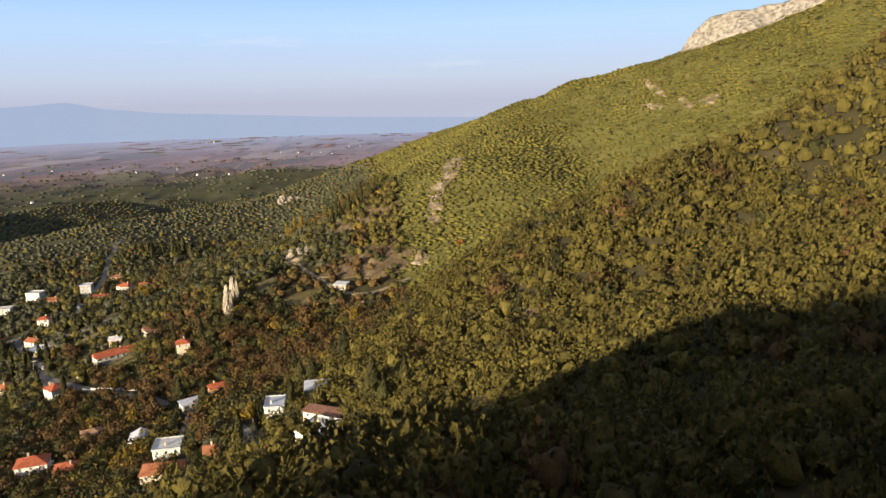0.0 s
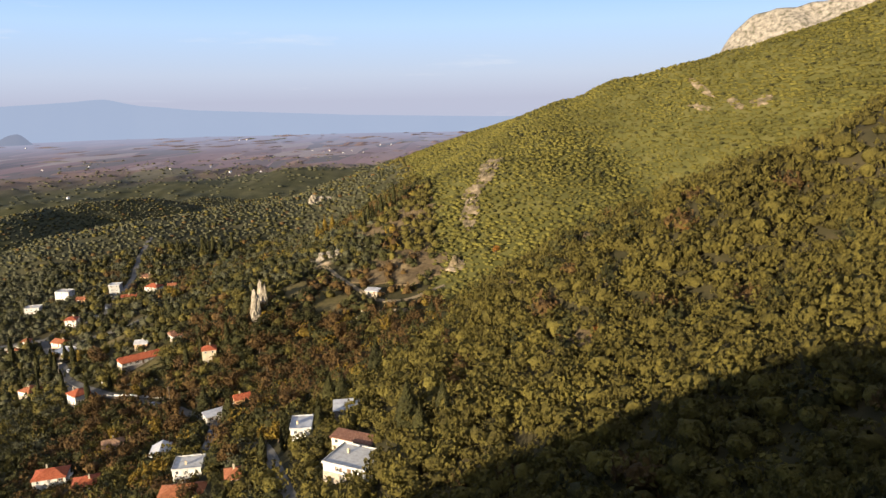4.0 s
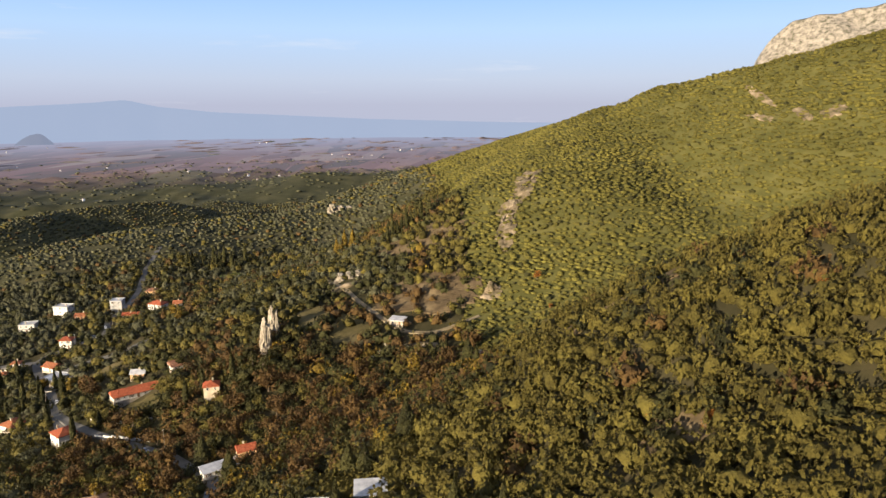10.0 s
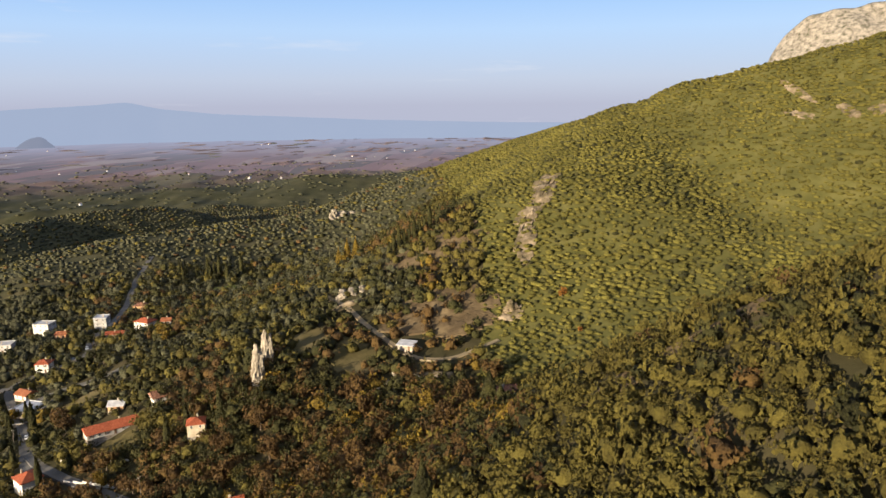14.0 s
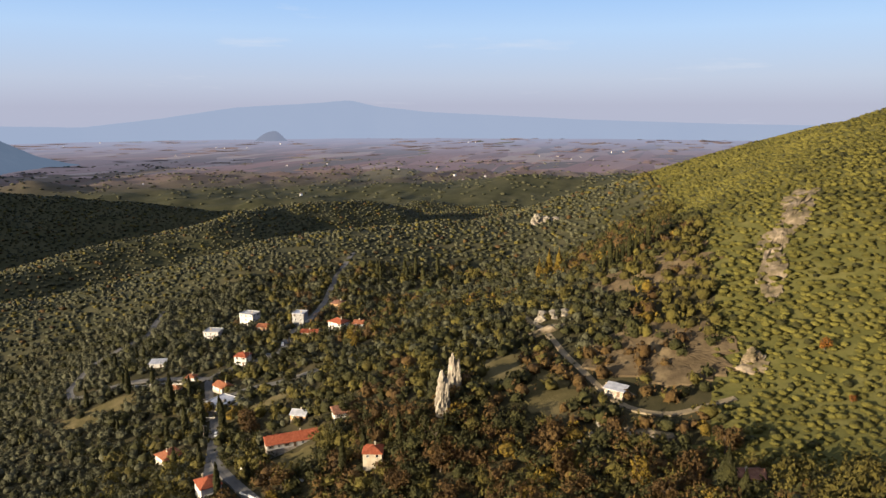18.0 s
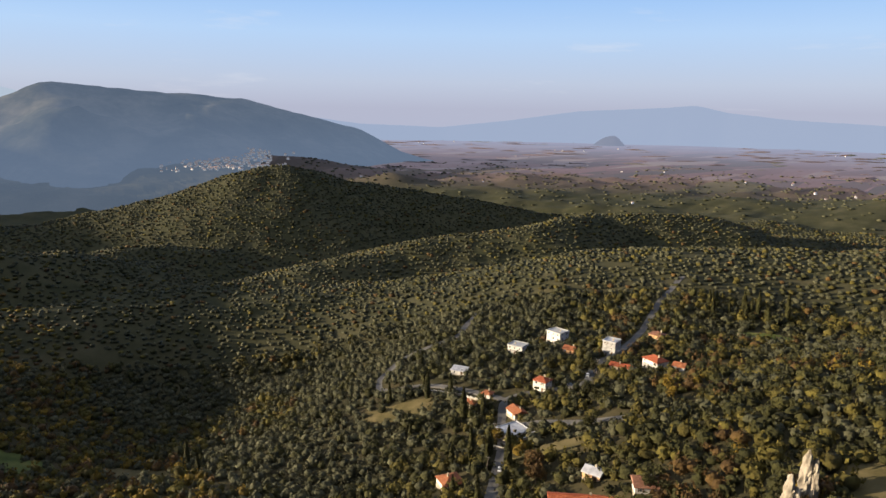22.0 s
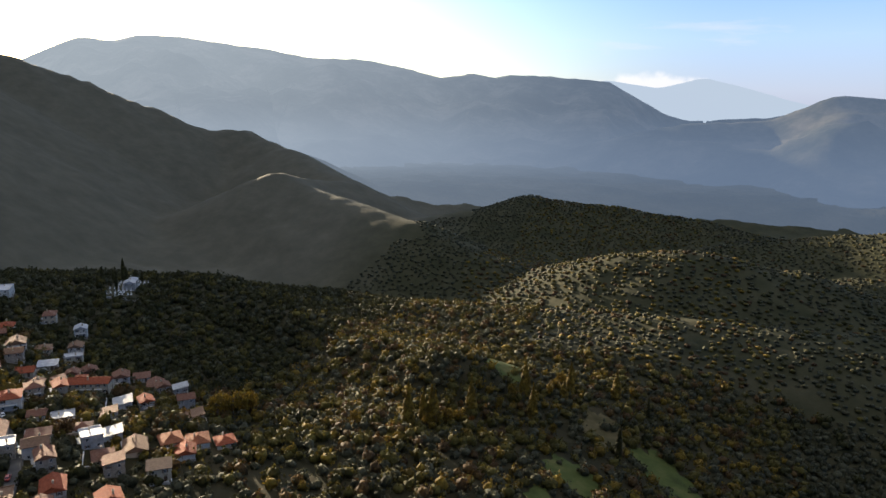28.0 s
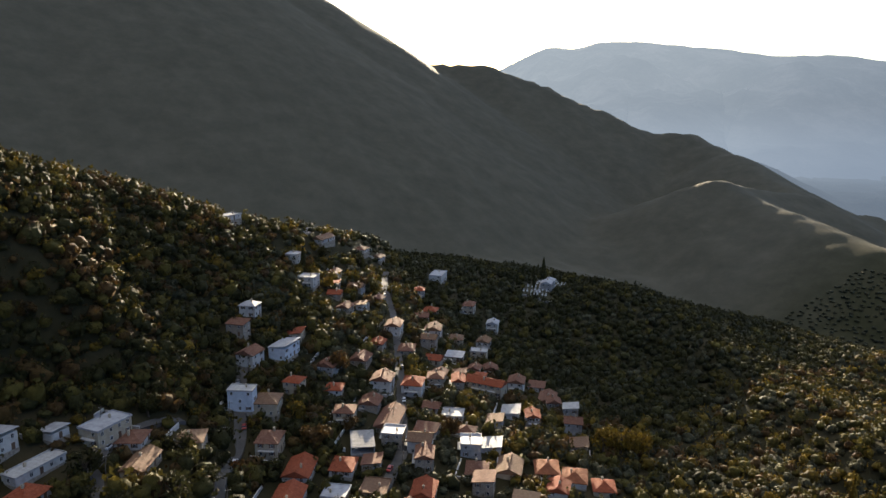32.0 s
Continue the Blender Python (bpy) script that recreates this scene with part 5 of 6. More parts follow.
M_GRASS = noisy("meadow_grass", [(0.3, (0.036, 0.046, 0.012)), (0.5, (0.062, 0.074, 0.019)), (0.7, (0.11, 0.1, 0.034))], 0.08, 9, 0.95, 0.1, 0.5, 1.2)
M_DRY = noisy("dry_grass", [(0.3, (0.042, 0.037, 0.014)), (0.5, (0.074, 0.06, 0.025)), (0.7, (0.12, 0.095, 0.046))], 0.08, 9, 0.95, 0.1, 0.5, 1.2)
M_BRACKEN = noisy("brown_bracken", [(0.3, (0.046, 0.033, 0.018)), (0.5, (0.078, 0.056, 0.031)), (0.7, (0.12, 0.09, 0.05))], 0.1, 9, 0.95, 0.1, 0.9, 0.7)
M_SCREE = noisy("rocky_scree", [(0.36, (0.055, 0.046, 0.024)), (0.52, (0.13, 0.1, 0.062)), (0.7, (0.3, 0.24, 0.17))], 0.12, 9, 0.95, 0.15, 0.9, 0.6)
# x, y, half length, half width, turn
MEADOWS = [(-148, 566, 20, 10, 20, "g"), (-132, 588, 14, 8, 30, "g"), (-107, 578, 22, 9, 10, "d"), (-112, 420, 13, 16, 30, "d"), (-86, 402, 11, 15, 20, "d"), (-428, 205, 20, 13, 30, "g"), (-385, 200, 18, 8, 20, "g"), (-470, 252, 30, 14, 25, "g"), (-505, 215, 26, 12, 15, "d"), (-540, 150, 24, 11, 30, "g"), (-418, 305, 22, 10, 40, "d"), (-372, 262, 20, 9, 20, "g"),
           (-230, 418, 16, 9, 40, "d"), (-215, 546, 24, 11, 10, "d"), (-228, 508, 18, 7, 20, "d"), (-228, 622, 22, 9, 0, "g"), (-345, 425, 22, 12, 30, "d"), (-184, 372, 13, 8, 14, "d")]
BARE = [(-47, 432, 30, 20, -20, "b"), (-58, 500, 32, 16, 10, "b"), (2, 515, 7, 34, -20, "s"), (10, 545, 9, 14, -20, "s"), (-4, 478, 4, 18, -10, "s"), (182, 604, 3, 22, 10, "s"), (172, 575, 3, 16, 20, "s"), (204, 536, 7, 7, 0, "s"), (190, 550, 3, 12, 0, "s"), (70, 262, 9, 3, 20, "b"),
        (36, 268, 11, 4, 15, "b"), (14, 268, 16, 4, 5, "b"), (-14, 424, 5, 5, 0, "s"), (-62, 410, 7, 3, -30, "s"), (-100, 455, 9, 3, 30, "s"), (24, 205, 9, 6, 0, "b"), (-48, 384, 9, 4, -20, "s")]
for i, (px, py, ra, rb, tn, k) in enumerate(MEADOWS):
    patch("meadow", "short green meadow grass" if k == "g" else "dry yellowish grass between the trees", px, py, ra, rb, tn, M_GRASS if k == "g" else M_DRY, 60 + i * 3)
for i, (px, py, ra, rb, tn, k) in enumerate(BARE):
    patch("bare_slope", "brown bracken on the open slope" if k == "b" else "bare pale rock and scree on the slope", px, py, ra, rb, tn, M_BRACKEN if k == "b" else M_SCREE, 120 + i * 3, 0.8, 0.7 if k == "b" else 1.4)


def rock(name, label, x, y, parts_, seed, material=None):
    """A free-standing rock: broken blocks grown together into one worn mass."""
    rr = np.random.RandomState(seed)
    bm = bmesh.new()
    z0 = height1(x, y)
    for dx, dy, r, h in parts_:
        rings, seg = 16, 14
        grid = []
        for i in range(rings + 1):
            k = i / rings
            row = []
            for j in range(seg):
                a = j / seg * 2 * math.pi
                rad = r * (1.05 - 0.5 * k ** 2.5) * (1 + 0.22 * math.sin(2 * a + seed + k * 7) + 0.16 * math.sin(5 * a + k * 13) + rr.uniform(-0.2, 0.2))
                if i == rings:
                    rad *= 0.35
                row.append(bm.verts.new((dx + math.cos(a) * rad + r * 0.25 * math.sin(k * 3 + seed), dy + math.sin(a) * rad, -3 + (h + 3) * k + rr.uniform(-0.05, 0.05) * h * (i > 0))))
            grid.append(row)
        for i in range(rings):
            for j in range(seg):
                bm.faces.new((grid[i][j], grid[i][(j + 1) % seg], grid[i + 1][(j + 1) % seg], grid[i + 1][j]))
        bm.faces.new(grid[-1])
    me = bpy.data.meshes.new(name)
    bm.to_mesh(me)
    bm.free()
    me.materials.append(material or M_ROCK)
    ob = tagged(new(name, me), label, "rock")
    ob.matrix_basis = pose(x, y, z0)
    return ob


rock("rock_pinnacle", "tall pale limestone pinnacle rising from dark trees", -124, 384, [(0, 0, 1.7, 18.3), (1.5, 0.6, 1.3, 15.5), (-1.1, 0.4, 1.5, 12.0), (-1.4, 16, 1.7, 19.4), (0.6, 16.6, 1.3, 17.5)], 3)
rock("rock_outcrop", "pale rock outcrop on the wooded plateau", -178, 806, [(0, 0, 5, 6), (9, 4, 5, 5), (18, 6, 6, 4.5), (-7, -5, 4, 8), (28, 8, 4, 4)], 4)
rock("yellow_outcrop", "pale yellowish limestone outcrop at the slope foot", -15, 426, [(0, 0, 2.2, 6), (2.4, 1, 1.7, 4.5), (-1.6, 0.6, 1.4, 3)], 5, M_SCREE)
rock("earth_mound", "yellowish earth mound beside the field", -100, 470, [(0, 0, 3, 4), (5, 2, 3, 4.5), (-5, -2, 2.5, 3.5)], 6)
for i, (px, py) in enumerate(((-68, 384), (-60, 380), (-54, 384), (-64, 376), (-57, 377), (-50, 380), (-71, 379), (-66, 391))):
    rock("quarry_block", "pale limestone block lying in the quarry heap", px, py, [(0, 0, 1.3 + 0.2 * (i % 3), 1.7)], 30 + i)


# ---- woods ----
rs = np.random.RandomState(11)
CLOSE = [crown_template(rs, 8, 4, 129, 0.1, 0.9, 11, (0.54, 0.72), 3) for _ in range(10)]
NEAR = [crown_template(rs, 6, 4, 30, 0.14, 0.9, 8, (0.62, 0.82), 3) for _ in range(9)]
SCRUB = [crown_template(rs, 5, 3, 1, 0.2, 0.8, 5, (0.85, 1.05)) for _ in range(9)]
GROVE = [crown_template(rs, 5, 3, 0, 0.22, 0.85, 5, (0.85, 1.05)) for _ in range(8)]
FAR = [crown_template(rs, 5, 3, 0, 0.3, 0.8, 4, (0.85, 1.05)) for _ in range(5)]
PATH = [(0, 0), (-14, 58), (-25, 117), (-52, 185), (-79, 213), (-113, 227), (-149, 224), (-172, 214)]


def path_distance(x, y):
    d = np.full(len(x), 1e9)
    for px, py in PATH:
        d = np.minimum(d, np.hypot(x - px, y - py))
    return d


def open_ground(x, y):
    """Where nothing tall grows: roads, houses, meadows, bare slopes."""
    m = near_any(x, y, HOUSE_SPOTS)
    for r in ROADS:
        m |= near_line(x, y, r, 3.4)
    for px, py, ra, rb, tn, k in MEADOWS + [b for b in BARE]:
        ca, sa = math.cos(radians(tn)), math.sin(radians(tn))
        u, v = (x - px) * ca + (y - py) * sa, -(x - px) * sa + (y - py) * ca
        inside = (u / ra) ** 2 + (v / rb) ** 2 < 0.85
        m |= inside & (rs.rand(len(x)) < (0.45 if k in "bs" else 0.8 if k == "d" else 0.95))
    return m


def species(x, y):
    """0 oak scrub, 1 dark broadleaf, 2 brown autumn, 3 olive, 4 yellowing, by the lie of the land."""
    n1 = value_noise(x, y, 80, 21) + 0.6 * value_noise(x, y, 27, 22)
    u = rs.rand(len(x))
    slope_east = x > -45 - 0.12 * np.maximum(y - 450, 0) + 30 * value_noise(x, y, 50, 23)
    slope_east |= (y < 180) & (x > -90)
    valley = (x > -200) & (x < -10) & (y > 270) & (y < 440)
    plateau = (x < -300) | (y > 560) & (x < -110)
    village = ~slope_east & ~plateau
    sp = np.full(len(x), 1)
    sp[slope_east] = np.where(u < 0.93, 0, np.where(u < 0.97, 1, 2))[slope_east]
    sp[plateau] = np.where(n1 > -0.25, np.where(u < 0.8, 3, 1), np.where(u < 0.45, 3, np.where(u < 0.7, 1, np.where(u < 0.93, 0, 2))))[plateau]
    sp[village] = np.where(n1 > 0.1, np.where(u < 0.33, 1, np.where(u < 0.6, 0, 3)), np.where(u < 0.25, 2, np.where(u < 0.72, 1, np.where(u < 0.95, 0, 4))))[village]
    sp[valley] = np.where(n1 < 0.25, np.where(u < 0.44, 2, np.where(u < 0.8, 1, np.where(u < 0.955, 0, 4))), np.where(u < 0.6, 1, 0))[valley]
    lowland = (x < -330) & (y < 330)
    sp[lowland] = np.where(u < 0.3, 0, np.where(u < 0.42, 2, np.where(u < 0.46, 1, np.where(u < 0.88, 3, 4))))[lowland]
    afar = path_distance(x, y) > 470
    afar &= ~lowland
    sp[afar & ~slope_east] = np.where(u < 0.72, 3, np.where(u < 0.86, 1, np.where(u < 0.96, 0, 2)))[afar & ~slope_east]
    under_sun = (x < -420) & (y < 20)
    sp[under_sun] = np.where(path_distance(x, y) > 640, 3, np.where(u < 0.2, 3, np.where(u < 0.35, 0, 1)))[under_sun]
    return sp


KINDS = [("oak_wood", "dense olive-green oak scrub covering the slope", M_OAK), ("dark_wood", "dark green broadleaf trees", M_DARK), ("autumn_wood", "brown autumn broadleaf trees", M_BROWN),
         ("olive_wood", "grey-green olive trees", M_OLIVE), ("yellowing_wood", "yellowing autumn trees scattered in the wood", M_YELLOW)]


def plant(x, y, rad, templates, stretch=(0.95, 1.5), sink=0.02):
    sp = species(x, y)
    # smaller trees stand between houses
    rad = np.where(near_any(x, y, [(hx, hy, hr_ + 5) for hx, hy, hr_ in HOUSE_SPOTS]), rad * 0.7, rad)
    for k, (nm, lab, mm) in enumerate(KINDS):
        m = sp == k
        if m.any():
            stand(nm, lab, "trees", x[m], y[m], rad[m] * (0.85 if k == 3 else 1.0), templates, mm, rs, sink=sink, stretch=stretch)


def woods():
    x, y = scatter(rs, -560, 420, -330, 620, 5.3)
    d = path_distance(x, y)
    free = (d < 165) & ~open_ground(x, y)
    keep = in_view(x, y) & free & ~((np.hypot(x, y) < 105) & (y > 25))
    rad = rs.uniform(3.2, 5.9, len(x))
    plant(x[keep], y[keep], rad[keep], CLOSE)
    # low bushes on the knoll below the start
    bx, by = scatter(rs, -60, 110, 25, 110, 3.0)
    keep = (np.hypot(bx, by) > 38) & (np.hypot(bx, by) < 105)
    plant(bx[keep], by[keep], rs.uniform(1.8, 3.1, keep.sum()), CLOSE, (1.2, 1.9))
    # below the flight itself
    keep = free & ~in_view(x, y)
    plant(x[keep], y[keep], rad[keep], GROVE)
    # the steep bank above the upper village
    x, y = scatter(rs, -330, -60, -170, -15, 4.2)
    keep = (y < -30 - 0.3 * (x + 200)) & ~open_ground(x, y)
    plant(x[keep], y[keep], rs.uniform(2.4, 3.8, keep.sum()), NEAR)
    # tall trees filling the slope above and between the upper houses
    x, y = scatter(rs, -430, -120, -140, 40, 7.0)
    keep = ~near_any(x, y, [(hx, hy, hr_ + 2.5) for hx, hy, hr_ in HOUSE_SPOTS]) & ~open_ground(x, y)
    plant(x[keep], y[keep], rs.uniform(4.6, 6.6, keep.sum()), NEAR, (1.0, 1.5))
    x, y = scatter(rs, -800, 520, -420, 900, 6.0)
    d = path_distance(x, y)
    keep = in_view(x, y) & (d >= 165) & (d < np.where((x < -380) & (y < 140), 640, 470)) & ~open_ground(x, y) & ~scrub_slope(x, y)
    keep &= rs.rand(len(x)) < np.where((x < -330) & (y < 330) & (y > 60), 0.86 + 0.3 * value_noise(x, y, 35, 41), 1.0)
    plant(x[keep], y[keep], rs.uniform(3.2, 5.7, keep.sum()), NEAR)
    x, y = scatter(rs, -150, 640, 300, 1000, 3.5)
    keep = in_view(x, y) & (path_distance(x, y) >= 165) & scrub_slope(x, y) & ~open_ground(x, y)
    keep &= rs.rand(len(x)) < 0.93
    x, y = x[keep], y[keep]
    rad = rs.uniform(1.9, 3.4, len(x)) * (1 + 0.2 * value_noise(x, y, 30, 33))
    some = rs.rand(len(x)) < 0.95
    stand("oak_scrub", "low dense olive-green oak scrub covering the sunny slope", "scrub", x[some], y[some], rad[some], SCRUB, M_SCRUB, rs, 0.0, (0.45, 0.8))
    stand("dark_scrub", "darker bushes scattered over the sunny slope", "scrub", x[~some], y[~some], rad[~some], SCRUB, M_DARK, rs, 0.0, (0.6, 0.95))
    # groves and scrub on the plateau and the hills beyond
    x, y = scatter(rs, -1600, 700, -900, 1700, 6.8)
    d = path_distance(x, y)
    keep = in_view(x, y) & (d >= np.where((x < -380) & (y < 140), 640, 470)) & (d < 1350) & ~scrub_slope(x, y)
    x, y = x[keep], y[keep]
    gaps = value_noise(x, y, 70, 51) + 0.5 * value_noise(x, y, 25, 52)
    keep = (gaps > -1.0) & (rs.rand(len(x)) < 0.92) & (y > -105 + 45 * value_noise(x, y, 60, 53))
    x, y = x[keep], y[keep]
    plant(x, y, rs.uniform(3.1, 4.9, len(x)), GROVE, (0.6, 0.85), 0.0)
    x, y = scatter(rs, -2700, 1600, -2200, 2700, 19)
    d = path_distance(x, y)
    keep = in_view(x, y) & (d >= 1350) & (d < 2600) & (rs.rand(len(x)) < np.where(height(x, y) < Z0 - 175, 0.4, 1)) & (rs.rand(len(x)) < np.where(y > 1350, 0.6, 1))
    x, y = x[keep], y[keep]
    az = np.degrees(np.arctan2(-(x + 80), y - 150))
    clear = ~((az > 58) & (az < 118) & (path_distance(x, y) > 1480))
    x, y = x[clear], y[clear]
    m = y > -90
    stand("distant_wood", "distant grey-green scrub on far hills", "trees", x[m], y[m], rs.uniform(6, 10, m.sum()), FAR, M_OLIVE, rs, stretch=(0.35, 0.6))


GRAVES = [(-538, -141), (-552, -150), (-566, -158), (-580, -165), (-594, -172)]
HOUSE_SPOTS += [(gx, gy, 11) for gx, gy in GRAVES]

woods()

# ---- single trees ----
M_BARK = noisy("bark", [(0.3, (0.05, 0.038, 0.028)), (0.7, (0.13, 0.1, 0.075))], 3.0, 6, 0.95, 0.1, 0.6, 6, "object")


def limb(bm, a, b, r0, r1, seg=6):
    a, b = Vector(a), Vector(b)
    q = (b - a).to_track_quat("Z", "Y")
    rings = []
    for p, r in ((a, r0), (a.lerp(b, 0.5) + Vector((0.06, 0.04, 0)) * (b - a).length, (r0 + r1) / 2), (b, r1)):
        rings.append([bm.verts.new(p + q @ Vector((math.cos(i / seg * 6.283) * r, math.sin(i / seg * 6.283) * r, 0))) for i in range(seg)])
    for lo, hi in zip(rings, rings[1:]):
        for i in range(seg):
            bm.faces.new((lo[i], lo[(i + 1) % seg], hi[(i + 1) % seg], hi[i]))


def tree_proto(name, label, material, seed, clumps, tall, wide, cypress=False, conifer=False, category="tree"):
    """A tree with a tapered trunk, limbs and a crown of leaf clumps, 1 unit = 1 metre."""
    rr = np.random.RandomState(seed)
    top = tagged(new(name), label, category, "single trees")
    bm = bmesh.new()
    limb(bm, (0, 0, -1.0), (0.1, 0.05, tall * 0.55), wide * 0.07 + 0.1, wide * 0.03 + 0.03)
    part("trunk", bm, M_BARK, top)
    if not cypress:
        for i in range(5):
            a = i * 1.26 + rr.uniform(-0.3, 0.3)
            bm = bmesh.new()
            limb(bm, (0, 0, tall * rr.uniform(0.25, 0.45)), (math.cos(a) * wide * 0.55, math.sin(a) * wide * 0.55, tall * rr.uniform(0.55, 0.8)), wide * 0.035 + 0.04, 0.04, 5)
            part("limb", bm, M_BARK, top)
    if cypress:
        q = cypress_template(rr, clumps * 2) * np.array([wide * 3.4, wide * 3.4, tall / 2.0])
        q[..., 2] += 0.4
    elif conifer:
        q = cypress_template(rr, clumps * 2) * np.array([wide * 4.2, wide * 4.2, tall / 2.0])
        k = q[..., 2] / tall
        q[..., :2] *= (1.25 - k)[..., None]
        q[..., 2] += 0.8
    else:
        q = loose_crown(rr, clumps * 2, 0.085) * np.array([wide, wide, tall * 0.5])
        q[..., 2] += tall * 0.22
    me = mesh_from("crown", q.reshape(-1, 3), np.arange(len(q) * 4).reshape(-1, 4), material)
    cr = new("crown", me)
    cr.parent = top
    tagged(cr, label)
    return top


PROTO = {
    "dark": [tree_proto("broadleaf_tree", "dark green broadleaf tree among the houses", M_DARK, 71 + i, 260, 8 + i, 4.2 + 0.5 * i) for i in range(3)],
    "brown": [tree_proto("plane_tree", "large brown autumn plane tree", M_BROWN, 81 + i, 300, 11 + 1.5 * i, 5.5 + 0.6 * i) for i in range(3)],
    "yellow": [tree_proto("yellow_tree", "bright yellow autumn tree in full leaf", M_YELLOW, 91 + i, 240, 9 + 1.5 * i, 3.6 + 0.4 * i) for i in range(2)],
    "orange": [tree_proto("orange_tree", "small orange autumn tree on the slope", M_ORANGE, 97 + i, 220, 7 + i, 3.4 + 0.4 * i) for i in range(2)],
    "cypress": [tree_proto("cypress", "slender dark green cypress tree", M_DARK, 101 + i, 200, 12 + 2 * i, 1.5 + 0.2 * i, cypress=True) for i in range(3)],
    "fir": [tree_proto("fir_tree", "dark green conical fir tree", M_DARK, 111 + i, 240, 11 + 2 * i, 2.6, conifer=True) for i in range(2)],
    "poplar": [tree_proto("poplar", "tall yellowing poplar in autumn leaf", M_YELLOW, 121 + i, 240, 15 + 2 * i, 2.4, conifer=True) for i in range(2)],
}
tree_used = {k: 0 for k in PROTO}


def tree(kind, x, y, size=1.0):
    """Sets a tree of the kind on the ground; the first use moves the prototype, later ones copy it."""
    tr_ = random.Random(int(x * 13 + y * 7))
    i = tree_used[kind]
    tree_used[kind] += 1
    protos = PROTO[kind]
    m = pose(x, y, height1(x, y), 0, 0, tr_.uniform(0, 360)) @ Matrix.Diagonal((size, size, size * tr_.uniform(0.9, 1.15), 1))
    if i < len(protos):
        protos[i].matrix_basis = m
        return protos[i]
    src = protos[i % len(protos)]
    ob = copy_thing(src, m)
    ob.matrix_basis = m
    return ob


for tx, ty in ((-28, 332), (-48, 352), (-127, 574), (-70, 233), (-76, 238), (-165, 300), (-120, 250), (-128, 246), (-118, 236), (-265, 418), (-440, 136), (-446, 140), (-437, 131), (-548, 186), (-541, 190), (-533, 182), (-404, 42), (-398, 38), (-411, 46), (-284, -20), (-250, 30), (-236, 32), (-352, -120), (-330, 210), (-130, 578), (-124, 568), (-176, 345), (-208, 470), (-215, 480), (-146, 300)):
    tree("yellow", tx, ty, random.uniform(0.8, 1.15) * (1.5 if 30 < ty < 50 and tx < -390 else 1.0))
for tx, ty in ((-89, 548), (-84, 553), (-10, 330), (-4, 336), (4, 338), (12, 342), (20, 345), (21, 212), (30, 202), (-250, 2), (-258, -4), (-20, 345), (60, 225), (75, 300), (15, 400), (10, 430), (-100, 560), (-455, 150), (-462, 160), (-420, 118), (-470, 140), (-150, 540)):
    tree("orange", tx, ty, random.uniform(0.4, 0.75))
for i in range(9):
    tree("cypress", -86 + i * 3.0, 517 + i * 1.7, random.uniform(0.7, 0.95))
for i in range(12):
    tree("cypress", -285 + i * 4.5 + random.uniform(-3, 3), 640 + random.uniform(-6, 22), random.uniform(0.75, 1.05))
for tx, ty in ((-314, 406), (-327, 446), (-260, 408), (-256, 416), (-264, 400), (-268, 392), (-250, 396), (-65, 222), (-53, 222), (-67, 231), (-70, 216), (-240, 398), (-246, 372), (-232, 372), (-340, 440), (-352, 448), (-362, 430), (-300, 430), (-292, 436), (-345, -135), (-432, -150), (-548, -152), (-556, -172), (-566, -158), (-572, -176), (-583, -164), (-590, -182), (-600, -172), (-538, -160), (-470, 225), (-500, 238), (-548, 240), (-400, 330), (-410, 336), (-420, 332), (-380, 470), (-372, 480), (-362, 476), (-205, 350), (-198, 360), (-150, 368), (-156, 362), (-142, 376), (-137, 372)):
    tree("cypress", tx, ty, random.uniform(0.7, 1.05))
for tx, ty in ((-18, 188), (-12, 192), (-22, 196), (-50, 246), (-56, 252), (-109, 294), (-112, 300), (-40, 262), (-20, 335), (-24, 345), (-130, 318)):
    tree("fir", tx, ty, random.uniform(0.75, 1.1))
for tx, ty in ((-132, 582), (-127, 588), (-120, 585), (-442, 128), (-450, 132), (-555, 192), (-528, 190)):
    tree("poplar", tx, ty, random.uniform(0.8, 1.1))
brs = random.Random(5)
for tx, ty in ((-442, 133), (-436, 122), (-430, 34), (-424, 44), (-533, 186), (-520, 180), (-509, 172), (-498, 166), (-477, 156), (-466, 150), (-455, 142), (-416, 98), (-408, 88), (-540, 196), (-569, 232), (-556, 222), (-486, 178), (-470, 190)):
    tree(brs.choice(("yellow", "yellow", "poplar")), tx + brs.uniform(-4, 4), ty + brs.uniform(-4, 4), brs.uniform(0.9, 1.25))
spots_b = [(-178, 357), (-81, 315), (-42, 340), (-135, 340), (-150, 322), (-120, 335), (-95, 330), (-70, 325), (-60, 335), (-105, 345), (-88, 352), (-75, 362), (-115, 360), (-160, 340), (-195, 335), (-205, 325), (-185, 315), (-170, 325), (-150, 278), (-140, 300), (-92, 285), (-84, 295), (-225, 400), (-222, 392), (-50, 365), (-35, 358), (-25, 372), (-65, 350), (-100, 318), (-128, 352), (-88, 228), (-92, 212), (-74, 262), (-300, -10), (-318, -50), (-280, -5), (-262, 42), (-200, -45), (-340, 5)]
for tx, ty in spots_b:
    tree("brown", tx + brs.uniform(-2, 2), ty + brs.uniform(-2, 2), brs.uniform(0.6, 0.95))
